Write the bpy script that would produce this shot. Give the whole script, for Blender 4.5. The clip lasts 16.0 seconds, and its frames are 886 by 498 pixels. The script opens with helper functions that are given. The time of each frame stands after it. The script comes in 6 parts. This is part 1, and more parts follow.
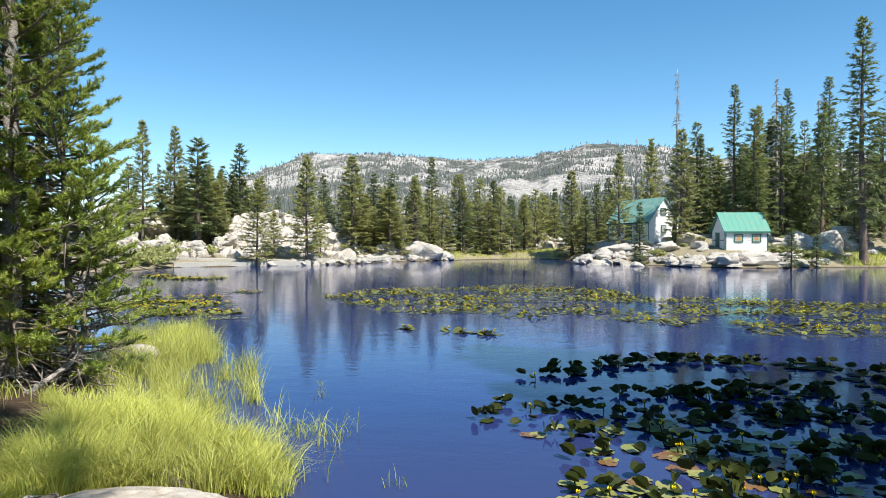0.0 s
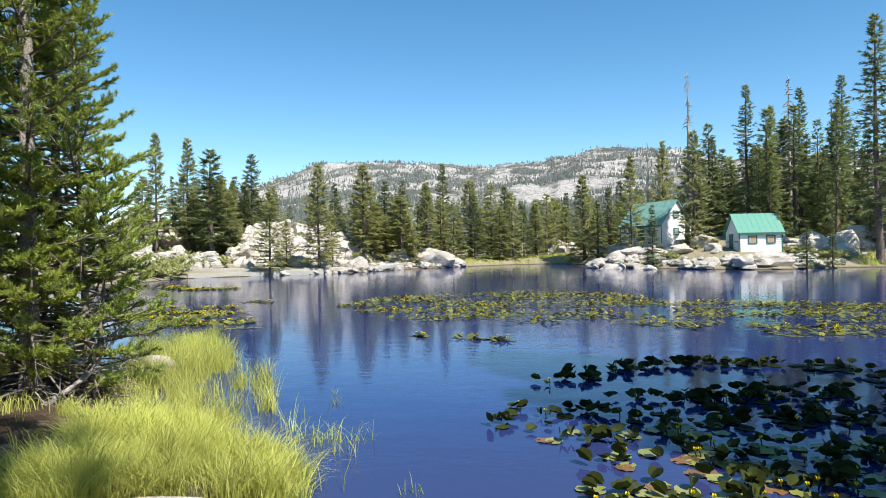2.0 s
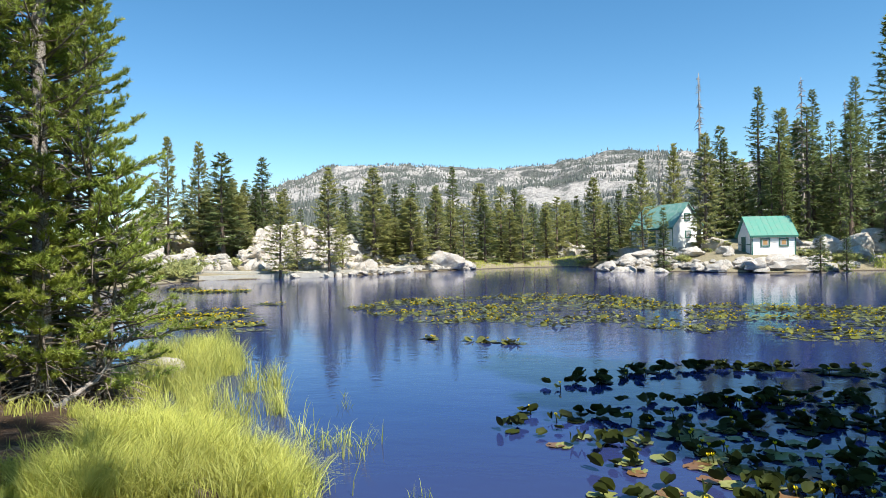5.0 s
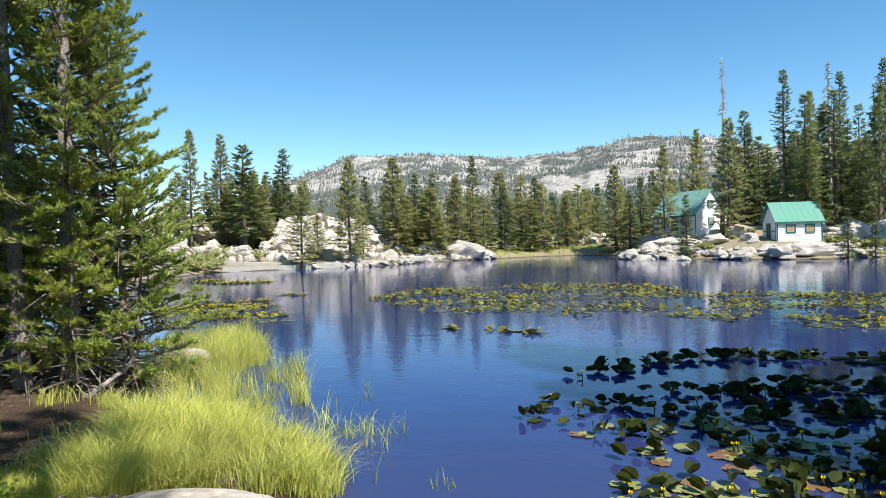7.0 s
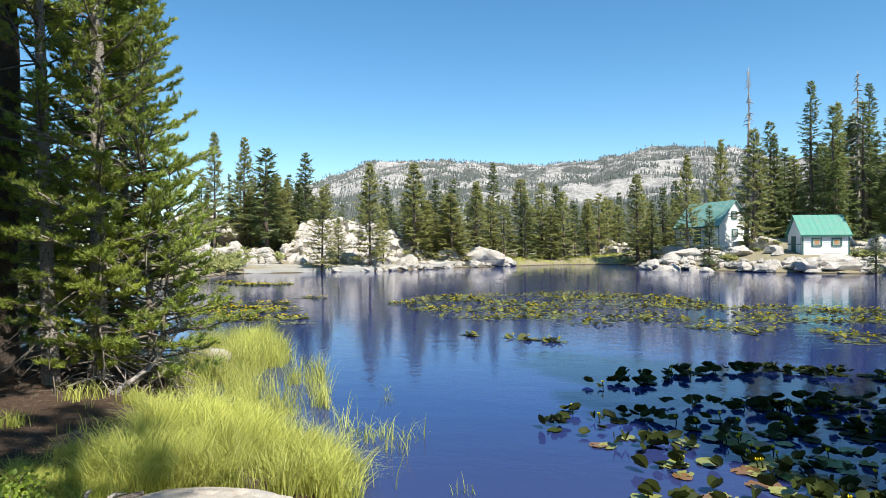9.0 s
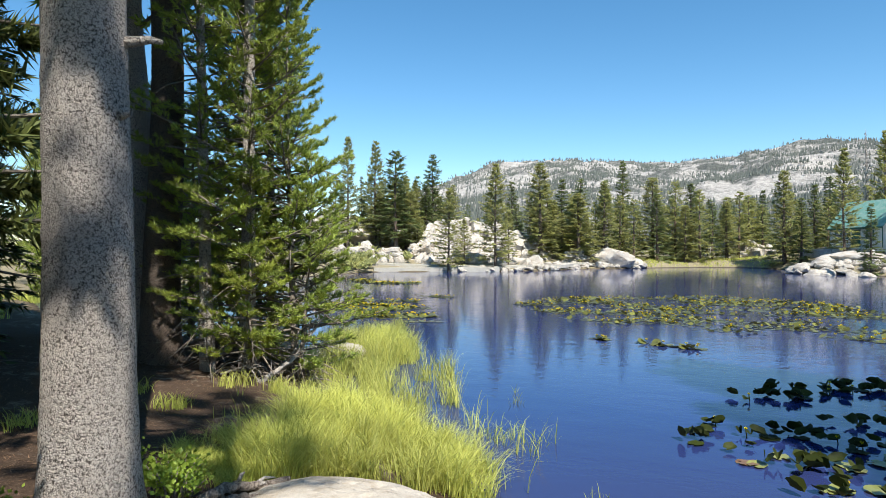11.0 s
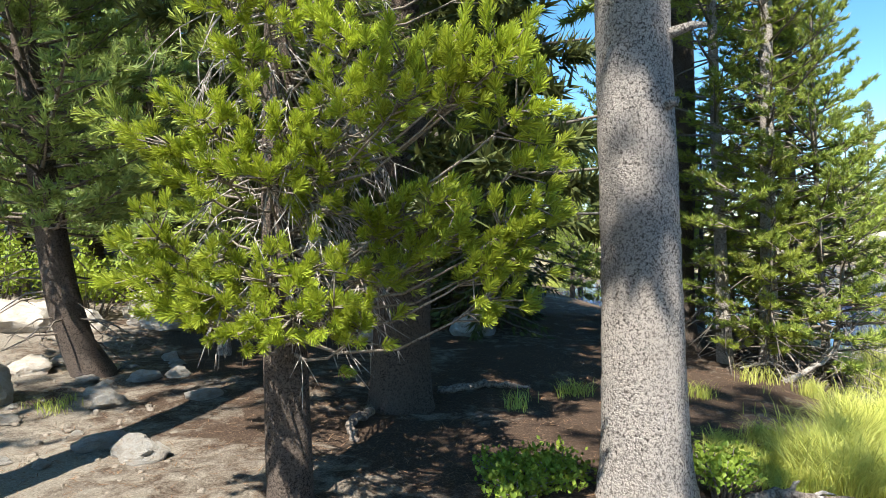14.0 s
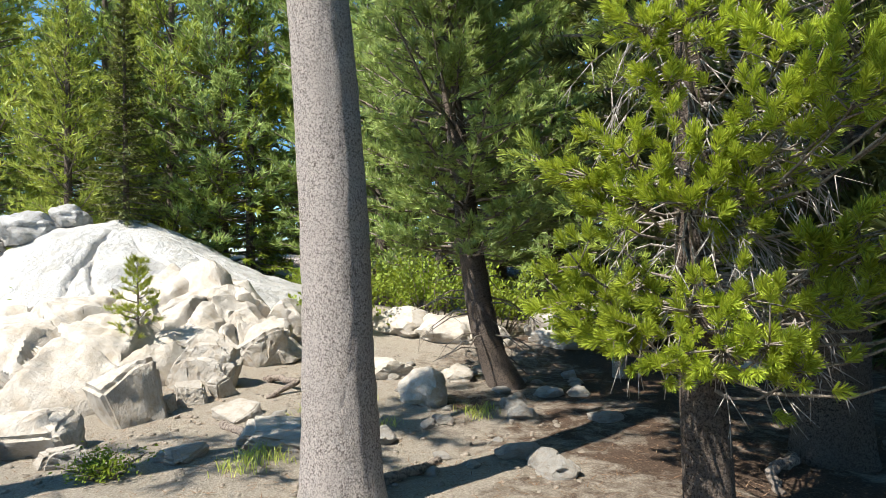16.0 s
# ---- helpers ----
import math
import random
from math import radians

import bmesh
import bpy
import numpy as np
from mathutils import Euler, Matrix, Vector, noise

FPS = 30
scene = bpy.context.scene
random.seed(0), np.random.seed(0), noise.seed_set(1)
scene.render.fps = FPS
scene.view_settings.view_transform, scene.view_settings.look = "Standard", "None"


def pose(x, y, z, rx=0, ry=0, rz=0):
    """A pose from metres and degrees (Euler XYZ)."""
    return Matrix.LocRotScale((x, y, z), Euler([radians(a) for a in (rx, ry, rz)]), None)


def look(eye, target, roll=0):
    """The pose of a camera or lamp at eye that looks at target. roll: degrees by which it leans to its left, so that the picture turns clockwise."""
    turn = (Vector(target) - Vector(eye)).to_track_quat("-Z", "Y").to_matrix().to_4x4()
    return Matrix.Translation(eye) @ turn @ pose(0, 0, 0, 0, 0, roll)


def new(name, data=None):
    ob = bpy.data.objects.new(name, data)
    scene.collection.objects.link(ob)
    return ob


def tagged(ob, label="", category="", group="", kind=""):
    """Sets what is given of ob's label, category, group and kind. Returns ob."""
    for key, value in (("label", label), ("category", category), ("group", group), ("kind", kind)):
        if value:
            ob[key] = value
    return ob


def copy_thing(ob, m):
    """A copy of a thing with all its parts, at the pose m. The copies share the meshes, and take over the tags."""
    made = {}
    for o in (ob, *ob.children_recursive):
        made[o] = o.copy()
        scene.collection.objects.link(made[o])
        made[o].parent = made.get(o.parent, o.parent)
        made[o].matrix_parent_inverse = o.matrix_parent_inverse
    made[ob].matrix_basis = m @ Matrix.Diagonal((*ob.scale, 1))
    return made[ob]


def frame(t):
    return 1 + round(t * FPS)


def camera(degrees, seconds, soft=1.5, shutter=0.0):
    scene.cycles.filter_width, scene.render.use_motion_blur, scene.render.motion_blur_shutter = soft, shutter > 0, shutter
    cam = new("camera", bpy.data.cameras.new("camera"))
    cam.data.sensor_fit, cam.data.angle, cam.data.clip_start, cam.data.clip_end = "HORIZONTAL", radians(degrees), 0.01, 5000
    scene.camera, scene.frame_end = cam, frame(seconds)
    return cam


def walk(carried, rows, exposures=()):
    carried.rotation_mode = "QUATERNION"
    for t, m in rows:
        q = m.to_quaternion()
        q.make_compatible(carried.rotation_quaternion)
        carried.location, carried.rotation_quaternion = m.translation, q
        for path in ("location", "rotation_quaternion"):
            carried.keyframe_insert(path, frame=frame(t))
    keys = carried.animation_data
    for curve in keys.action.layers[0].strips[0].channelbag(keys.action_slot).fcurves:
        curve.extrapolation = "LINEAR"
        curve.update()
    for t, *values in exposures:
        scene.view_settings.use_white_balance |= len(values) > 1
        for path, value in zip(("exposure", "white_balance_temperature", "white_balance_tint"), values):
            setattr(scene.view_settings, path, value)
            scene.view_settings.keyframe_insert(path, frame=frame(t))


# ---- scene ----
cam = camera(69.1, 16.0, soft=0.4)
PATH = [
    (0, (1.197, -0.168, 2.199), (1.162, 1.832, 2.176), -0.0),
    (0.5, (1.202, -0.16, 2.165), (1.163, 1.839, 2.149), -0.0),
    (1, (1.193, -0.187, 2.186), (1.15, 1.812, 2.173), -0.4),
    (1.5, (1.205, -0.158, 2.182), (1.153, 1.842, 2.174), -0.8),
    (2, (1.191, -0.171, 2.196), (1.12, 1.828, 2.194), -1.0),
    (2.5, (1.197, -0.136, 2.187), (1.12, 1.862, 2.184), -0.8),
    (3, (1.188, -0.182, 2.2), (1.108, 1.816, 2.198), -0.8),
    (3.5, (1.187, -0.13, 2.184), (1.102, 1.868, 2.192), -0.7),
    (6, (1.197, -0.137, 2.206), (1.074, 1.86, 2.209), -1.3),
    (6.5, (1.189, -0.112, 2.192), (1.045, 1.883, 2.186), -1.3),
    (7, (1.189, -0.128, 2.201), (1.024, 1.865, 2.177), -1.5),
    (7.5, (1.186, -0.12, 2.204), (1.008, 1.872, 2.189), -1.6),
    (8, (1.175, -0.145, 2.206), (0.981, 1.845, 2.201), -1.3),
    (8.2, (1.169, -0.15, 2.21), (0.97, 1.84, 2.206), -0.8),
    (10.3, (1.117, -0.162, 2.212), (0.757, 1.805, 2.207), -0.4),
    (10.5, (1.118, -0.139, 2.224), (0.696, 1.816, 2.222), -0.0),
    (11, (1.051, -0.127, 2.211), (0.45, 1.78, 2.208), 0.1),
    (11.5, (0.957, -0.135, 2.21), (0.111, 1.677, 2.197), -0.8),
    (12, (0.897, -0.175, 2.222), (-0.139, 1.535, 2.2), -0.7),
    (12.5, (0.833, -0.178, 2.225), (-0.34, 1.441, 2.19), -0.5),
    (13, (0.798, -0.18, 2.228), (-0.551, 1.296, 2.198), -0.3),
    (13.5, (0.744, -0.191, 2.201), (-0.787, 1.095, 2.174), -0.1),
    (14, (0.686, -0.25, 2.196), (-1.03, 0.777, 2.174), -1.1),
    (14.5, (0.636, -0.292, 2.206), (-1.211, 0.477, 2.204), -1.7),
    (15, (0.64, -0.335, 2.194), (-1.286, 0.205, 2.226), -1.2),
    (15.5, (0.559, -0.363, 2.229), (-1.426, -0.122, 2.273), -1.4),
    (16, (0.55, -0.427, 2.244), (-1.448, -0.491, 2.311), -1.5),
]
walk(cam, [(t, look(eye, target, roll)) for t, eye, target, roll in PATH], exposures=((0.0, 0.71), (11.0, 0.7), (12.5, 0.9), (14.0, 1.32), (15.0, 1.62), (16.0, 1.08)))

# ---------------------------------------------------------------- world and sun
SUN_TO = Vector((0.63, -0.77, 1.42)).normalized()
world = bpy.data.worlds.new("world")
scene.world = world
world.use_nodes = True
wn = world.node_tree.nodes
sky = wn.new("ShaderNodeTexSky")
sky.sky_type = "NISHITA"
sky.sun_disc = False
sky.sun_elevation = math.asin(SUN_TO.z)
sky.sun_rotation = math.atan2(SUN_TO.x, SUN_TO.y)
sky.altitude = 1500
sky.air_density, sky.dust_density, sky.ozone_density = 1.0, 0.1, 1.2
deep = wn.new("ShaderNodeHueSaturation")
deep.inputs["Saturation"].default_value = 1.27
deep.inputs["Hue"].default_value = 0.491
world.node_tree.links.new(sky.outputs[0], deep.inputs["Color"])
world.node_tree.links.new(deep.outputs[0], wn["Background"].inputs[0])
wn["Background"].inputs[1].default_value = 0.116
sun = new("sun", bpy.data.lights.new("sun", "SUN"))
sun.data.energy, sun.data.angle, sun.data.color = 5.0, radians(0.53), (1.0, 0.95, 0.86)
sun.matrix_world = look(SUN_TO * 50, (0, 0, 0))


# ---------------------------------------------------------------- materials
class Nodes:
    """A short way to write a node material."""

    def __init__(self, name):
        self.m = bpy.data.materials.new(name)
        self.m.use_nodes = True
        self.t = self.m.node_tree
        self.b = self.t.nodes["Principled BSDF"]
        self.out = self.t.nodes["Material Output"]

    def n(self, kind, **kw):
        node = self.t.nodes.new("ShaderNode" + kind)
        for k, v in kw.items():
            node.inputs[k.replace("_", " ")].default_value = v
        return node

    def link(self, a, b):
        self.t.links.new(a, b)

    def coords(self, which="Object", scale=(1, 1, 1)):
        c = self.n("TexCoord")
        mp = self.n("Mapping")
        mp.inputs["Scale"].default_value = scale
        self.link(c.outputs[which], mp.inputs["Vector"])
        return mp.outputs[0]

    def noise(self, vec, scale, detail=4.0, rough=0.55, distort=0.0):
        nz = self.n("TexNoise", Scale=scale, Detail=detail, Roughness=rough, Distortion=distort)
        self.link(vec, nz.inputs["Vector"])
        return nz.outputs["Fac"]

    def voronoi(self, vec, scale, feature="F1"):
        v = self.n("TexVoronoi", Scale=scale)
        v.feature = feature
        self.link(vec, v.inputs["Vector"])
        return v.outputs["Distance"]

    def ramp(self, fac, *stops):
        r = self.n("ValToRGB")
        e = r.color_ramp.elements
        while len(e) < len(stops):
            e.new(0.5)
        for el, (p, c) in zip(e, stops):
            el.position = p
            el.color = (*c, 1) if isinstance(c, tuple) else (c, c, c, 1)
        self.link(fac, r.inputs[0])
        return r.outputs[0]

    def mix(self, fac, a, b, mode="MIX"):
        x = self.n("MixRGB")
        x.blend_type = mode
        for sock, val in ((x.inputs[0], fac), (x.inputs[1], a), (x.inputs[2], b)):
            if isinstance(val, (int, float)):
                sock.default_value = val
            elif isinstance(val, tuple):
                sock.default_value = (*val, 1)
            else:
                self.link(val, sock)
        return x.outputs[0]

    def math(self, op, a, b=0.0):
        x = self.n("Math")
        x.operation = op
        for sock, val in ((x.inputs[0], a), (x.inputs[1], b)):
            if isinstance(val, (int, float)):
                sock.default_value = val
            else:
                self.link(val, sock)
        return x.outputs[0]

    def bump(self, height, strength=0.5, distance=0.02, normal=None):
        b = self.n("Bump", Strength=strength, Distance=distance)
        self.link(height, b.inputs["Height"])
        if normal is not None:
            self.link(normal, b.inputs["Normal"])
        self.link(b.outputs[0], self.b.inputs["Normal"])
        return b.outputs[0]

    def finish(self, color, rough=0.9, spec=0.3):
        if isinstance(color, tuple):
            self.b.inputs["Base Color"].default_value = (*color, 1)
        else:
            self.link(color, self.b.inputs["Base Color"])
        self.b.inputs["Roughness"].default_value = rough
        self.b.inputs["Specular IOR Level"].default_value = spec
        return self.m


def rand_pair(N):
    """Random per object and per island, averaged."""
    o, g = N.n("ObjectInfo"), N.n("NewGeometry")
    return o.outputs["Random"], g.outputs["Random Per Island"]


def foliage(name, dark, light, translucent=0.35, yellow=(0.25, 0.22, 0.02), rough=0.55, spec=0.35):
    N = Nodes(name)
    ob, isl = rand_pair(N)
    col = N.mix(isl, dark, light)
    col = N.mix(N.math("MULTIPLY", ob, 0.5), col, N.mix(0.5, light, yellow))
    vec = N.coords("Object")
    big = N.ramp(N.noise(vec, 0.9, 2), (0.35, 0.72), (0.65, 1.15))
    col = N.mix(1.0, col, big, "MULTIPLY")
    N.finish(col, rough, spec)
    tr = N.n("BsdfTranslucent")
    N.link(N.mix(0.35, col, yellow), tr.inputs["Color"])
    ms = N.n("MixShader")
    ms.inputs[0].default_value = translucent
    N.link(N.b.outputs[0], ms.inputs[1])
    N.link(tr.outputs[0], ms.inputs[2])
    N.link(ms.outputs[0], N.out.inputs[0])
    return N.m


def bark(name, dark, light, scale=1.0, bump=1.0):
    N = Nodes(name)
    vec = N.coords("Object", (1, 1, 0.95))
    warp = N.n("VectorMath")
    warp.operation = "ADD"
    wob = N.n("TexNoise", Scale=14 * scale, Detail=3.0)
    N.link(vec, wob.inputs["Vector"])
    sc = N.n("VectorMath")
    sc.operation = "SCALE"
    sc.inputs["Scale"].default_value = 0.05 / scale
    N.link(wob.outputs["Color"], sc.inputs[0])
    N.link(vec, warp.inputs[0])
    N.link(sc.outputs[0], warp.inputs[1])
    # small rounded scales with dark gaps, rougher lumps and pale worn patches
    scales = N.voronoi(warp.outputs[0], 78 * scale)
    fine = N.noise(warp.outputs[0], 150 * scale, 4, 0.7)
    lumps = N.noise(vec, 44 * scale, 4, 0.65)
    coarse = N.noise(vec, 2.6 * scale, 4)
    tone = N.math("SUBTRACT", N.math("ADD", N.math("MULTIPLY", fine, 0.75), N.math("MULTIPLY", lumps, 0.75)), N.math("MULTIPLY", scales, 0.42))
    col = N.ramp(tone, (0.33, dark), (0.46, tuple(0.55 * a + 0.45 * b for a, b in zip(dark, light))), (0.62, light))
    col = N.mix(N.ramp(coarse, (0.42, 0.0), (0.68, 0.45)), col, N.mix(0.35, light, (0.2, 0.165, 0.14)))
    N.bump(tone, 1.0 * bump, 0.045)
    return N.finish(col, 0.92, 0.2)


def granite(name, base=(0.62, 0.59, 0.54), tan=(0.42, 0.31, 0.2), lichen=0.35, size=1.0, seams=0.2, relief=0.2):
    N = Nodes(name)
    vec = N.coords("Object")
    grain = N.noise(vec, 90 * size, 3, 0.7)
    blot = N.noise(vec, 3.5 * size, 6, 0.65, 0.4)
    wide = N.noise(vec, 0.7 * size, 5, 0.6)
    col = N.mix(N.ramp(blot, (0.42, 0.0), (0.72, 0.8)), base, tan)
    col = N.mix(N.ramp(wide, (0.52, 0.0), (0.68, lichen)), col, (0.13, 0.125, 0.115))
    col = N.mix(0.5, col, N.ramp(grain, (0.3, 0.5), (0.6, 1.1)), "MULTIPLY")
    wv = N.n("VectorMath")
    wv.operation = "ADD"
    nz = N.n("TexNoise", Scale=2.5 * size, Detail=4.0)
    N.link(vec, nz.inputs["Vector"])
    N.link(vec, wv.inputs[0])
    N.link(N.mix(1.0, nz.outputs["Color"], (0.45, 0.45, 0.45), "MULTIPLY"), wv.inputs[1])
    crack = N.voronoi(wv.outputs[0], 0.9 * size, "DISTANCE_TO_EDGE")
    edge = N.ramp(crack, (0.0, 0.0), (0.022, 1.0))
    col = N.mix(N.math("MULTIPLY", N.math("SUBTRACT", 1.0, edge), seams), col, (0.1, 0.085, 0.07))
    rough = N.math("ADD", N.math("MULTIPLY", N.noise(vec, 9 * size, 7, 0.68), 0.7), N.math("MULTIPLY", edge, 0.35 * seams))
    N.bump(rough, 0.85, relief / size)
    return N.finish(col, 0.88, 0.25)


def painted(name, color, rough=0.6, wear=0.15, under=(0.25, 0.22, 0.18)):
    N = Nodes(name)
    vec = N.coords("Object")
    a = N.ramp(N.noise(vec, 1.8, 6, 0.7), (0.45, 0.0), (0.75, wear))
    b = N.noise(N.coords("Object", (1, 1, 12)), 6, 4)
    col = N.mix(a, color, under)
    col = N.mix(0.25, col, N.ramp(b, (0.3, 0.7), (0.7, 1.05)), "MULTIPLY")
    N.bump(b, 0.15, 0.01)
    return N.finish(col, rough, 0.35)


def ground_material():
    N = Nodes("forest_ground")
    g = N.n("NewGeometry")
    pos = g.outputs["Position"]
    sep = N.n("SeparateXYZ")
    N.link(pos, sep.inputs[0])
    fine = N.noise(pos, 55, 5, 0.75)
    mid = N.noise(pos, 5.5, 6, 0.7, 0.6)
    big = N.noise(pos, 0.55, 5, 0.6, 0.8)
    duff = N.ramp(fine, (0.3, (0.045, 0.029, 0.02)), (0.55, (0.12, 0.08, 0.056)), (0.75, (0.3, 0.225, 0.155)))
    sand = N.ramp(fine, (0.3, (0.2, 0.165, 0.125)), (0.7, (0.54, 0.475, 0.385)))
    # the open ground by the dome is barer than the shore
    south = N.math("MULTIPLY", N.ramp(N.math("ADD", N.math("MULTIPLY", sep.outputs["Y"], -0.1), 0.5), (0.3, 0.0), (0.75, 1.0)), 0.31)
    col = N.mix(N.ramp(N.math("ADD", N.math("ADD", N.math("MULTIPLY", mid, 0.55), N.math("MULTIPLY", big, 0.6)), south), (0.62, 0.0), (0.78, 1.0)), duff, sand)
    # far off the soil turns to sun-bleached sand and dry grass
    far = N.ramp(N.math("MULTIPLY", sep.outputs["Y"], 0.02), (0.25, 0.0), (0.5, 1.0))
    dry = N.ramp(mid, (0.35, (0.2, 0.18, 0.1)), (0.55, (0.34, 0.29, 0.2)), (0.7, (0.12, 0.14, 0.045)))
    col = N.mix(far, col, dry)
    # wet mud at and below the water's edge
    wet = N.ramp(N.math("ADD", sep.outputs["Z"], N.math("MULTIPLY", mid, 0.1)), (0.05, 1.0), (0.16, 0.0))
    col = N.mix(wet, col, (0.055, 0.038, 0.026))
    N.bump(N.math("ADD", N.math("MULTIPLY", fine, 0.6), mid), 1.0, 0.07)
    return N.finish(col, 0.95, 0.15)


def water_material():
    N = Nodes("pond_water")
    g = N.n("NewGeometry")
    mp = N.n("Mapping")
    mp.inputs["Scale"].default_value = (1.0, 1.7, 1.0)
    mp.inputs["Rotation"].default_value = (0, 0, radians(18))
    N.link(g.outputs["Position"], mp.inputs["Vector"])
    v = mp.outputs[0]
    small = N.noise(v, 5.0, 3, 0.55, 0.2)
    mid = N.noise(v, 1.3, 3, 0.5)
    calm = N.ramp(N.noise(v, 0.06, 2), (0.35, 0.35), (0.65, 1.0))
    h = N.math("MULTIPLY", N.math("ADD", N.math("MULTIPLY", small, 0.5), mid), calm)
    N.bump(h, 0.085, 0.1)
    depth = N.noise(g.outputs["Position"], 0.3, 3)
    col = N.ramp(depth, (0.3, (0.012, 0.026, 0.115)), (0.7, (0.02, 0.036, 0.135)))
    # the pale silt of the shallows shows through near the bank
    sp = N.n("SeparateXYZ")
    N.link(g.outputs["Position"], sp.inputs[0])
    shoal = N.ramp(N.math("ADD", N.math("MULTIPLY", sp.outputs["Y"], 0.1), N.math("MULTIPLY", depth, 0.25)), (0.6, 0.75), (1.05, 0.0))
    col = N.mix(shoal, col, (0.038, 0.044, 0.112))
    N.b.inputs["IOR"].default_value = 1.333
    return N.finish(col, 0.03, 0.5)


M_GROUND, M_WATER = ground_material(), water_material()
M_GRANITE = granite("granite", (0.56, 0.55, 0.53), (0.44, 0.4, 0.34), 0.4, 1.0, 0.05)
M_GRANITE_FAR = granite("granite_shore", (0.56, 0.53, 0.48), (0.44, 0.34, 0.24), 0.55, 0.8)
M_GRANITE_NEAR = granite("granite_tan", (0.52, 0.475, 0.415), (0.36, 0.285, 0.2), 0.35, 1.0, 0.08, 0.07)
M_GRANITE_GREY = granite("granite_grey", (0.58, 0.57, 0.55), (0.42, 0.38, 0.33), 0.7, 2.2, 0.3)
M_BARK_GREY = bark("bark_grey_scaly", (0.075, 0.06, 0.052), (0.65, 0.585, 0.525), 1.0, 1.0)
M_BARK_PINK = bark("bark_pinkish_scaly", (0.15, 0.12, 0.105), (0.72, 0.64, 0.59), 1.15, 1.0)
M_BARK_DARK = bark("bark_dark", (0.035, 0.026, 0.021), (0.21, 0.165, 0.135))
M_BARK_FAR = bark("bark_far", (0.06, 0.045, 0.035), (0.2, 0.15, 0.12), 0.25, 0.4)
M_DEADWOOD = bark("dead_wood", (0.16, 0.14, 0.12), (0.46, 0.42, 0.38), 0.6, 0.5)
M_TWIG = bark("twig_bark", (0.07, 0.058, 0.046), (0.28, 0.24, 0.2), 1.0, 0.3)
M_NEEDLE = foliage("pine_needles", (0.06, 0.12, 0.012), (0.5, 0.6, 0.06), 0.3, (0.53, 0.55, 0.05))
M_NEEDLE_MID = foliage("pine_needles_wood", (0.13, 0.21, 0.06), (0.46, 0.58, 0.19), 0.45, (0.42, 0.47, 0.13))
M_NEEDLE_SHORE = foliage("pine_needles_shore", (0.06, 0.115, 0.025), (0.5, 0.6, 0.12), 0.3, (0.56, 0.54, 0.08))
# both far needle colours are lifted to hold the aerial brightness of distance
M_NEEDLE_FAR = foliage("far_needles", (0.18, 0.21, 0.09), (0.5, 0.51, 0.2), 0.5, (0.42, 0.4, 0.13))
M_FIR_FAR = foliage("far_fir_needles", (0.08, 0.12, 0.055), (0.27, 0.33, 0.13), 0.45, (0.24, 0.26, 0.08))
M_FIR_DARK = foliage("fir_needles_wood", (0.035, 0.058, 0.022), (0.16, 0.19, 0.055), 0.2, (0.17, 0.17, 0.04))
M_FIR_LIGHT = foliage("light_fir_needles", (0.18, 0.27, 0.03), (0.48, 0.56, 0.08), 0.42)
M_GRASS = foliage("sedge_blades", (0.24, 0.32, 0.045), (0.68, 0.71, 0.18), 0.42, (0.75, 0.68, 0.22))
M_SHRUB = foliage("shrub_leaves", (0.12, 0.22, 0.025), (0.36, 0.48, 0.06), 0.4)
# raised leaves: the tree shade over them is put into this near-black colour
M_PAD_SHADE = foliage("lily_pad_leaf_shade", (0.008, 0.014, 0.004), (0.035, 0.05, 0.01), 0.08, (0.1, 0.1, 0.02), 0.6, 0.12)
M_PAD_FLAT = foliage("lily_pad_floating", (0.11, 0.14, 0.035), (0.32, 0.33, 0.1), 0.1, (0.4, 0.33, 0.12), 0.35)
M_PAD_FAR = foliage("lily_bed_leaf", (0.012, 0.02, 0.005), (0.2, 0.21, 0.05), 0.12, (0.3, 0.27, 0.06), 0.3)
M_PAD_RED = foliage("lily_pad_bronze", (0.12, 0.06, 0.03), (0.26, 0.14, 0.06), 0.1, (0.2, 0.12, 0.05), 0.35)
M_FLOWER = painted("yellow_petals", (0.9, 0.68, 0.01), 0.5, 0.0)
M_WHITE = painted("white_boards", (0.78, 0.78, 0.76), 0.55, 0.12)
M_GREEN_TRIM = painted("green_trim", (0.03, 0.13, 0.1), 0.5, 0.2)
M_ROOF = painted("green_metal_roof", (0.07, 0.27, 0.2), 0.5, 0.35)
M_ROOF_WORN = painted("worn_green_roof", (0.17, 0.38, 0.31), 0.6, 0.6, (0.62, 0.64, 0.6))
M_DARK = painted("dark_interior", (0.03, 0.032, 0.035), 0.3, 0.0)
M_SHADE = painted("window_blind", (0.45, 0.25, 0.1), 0.7, 0.2)
M_CONCRETE = granite("pale_concrete", (0.5, 0.48, 0.43), (0.42, 0.38, 0.3), 0.2, 2.0)


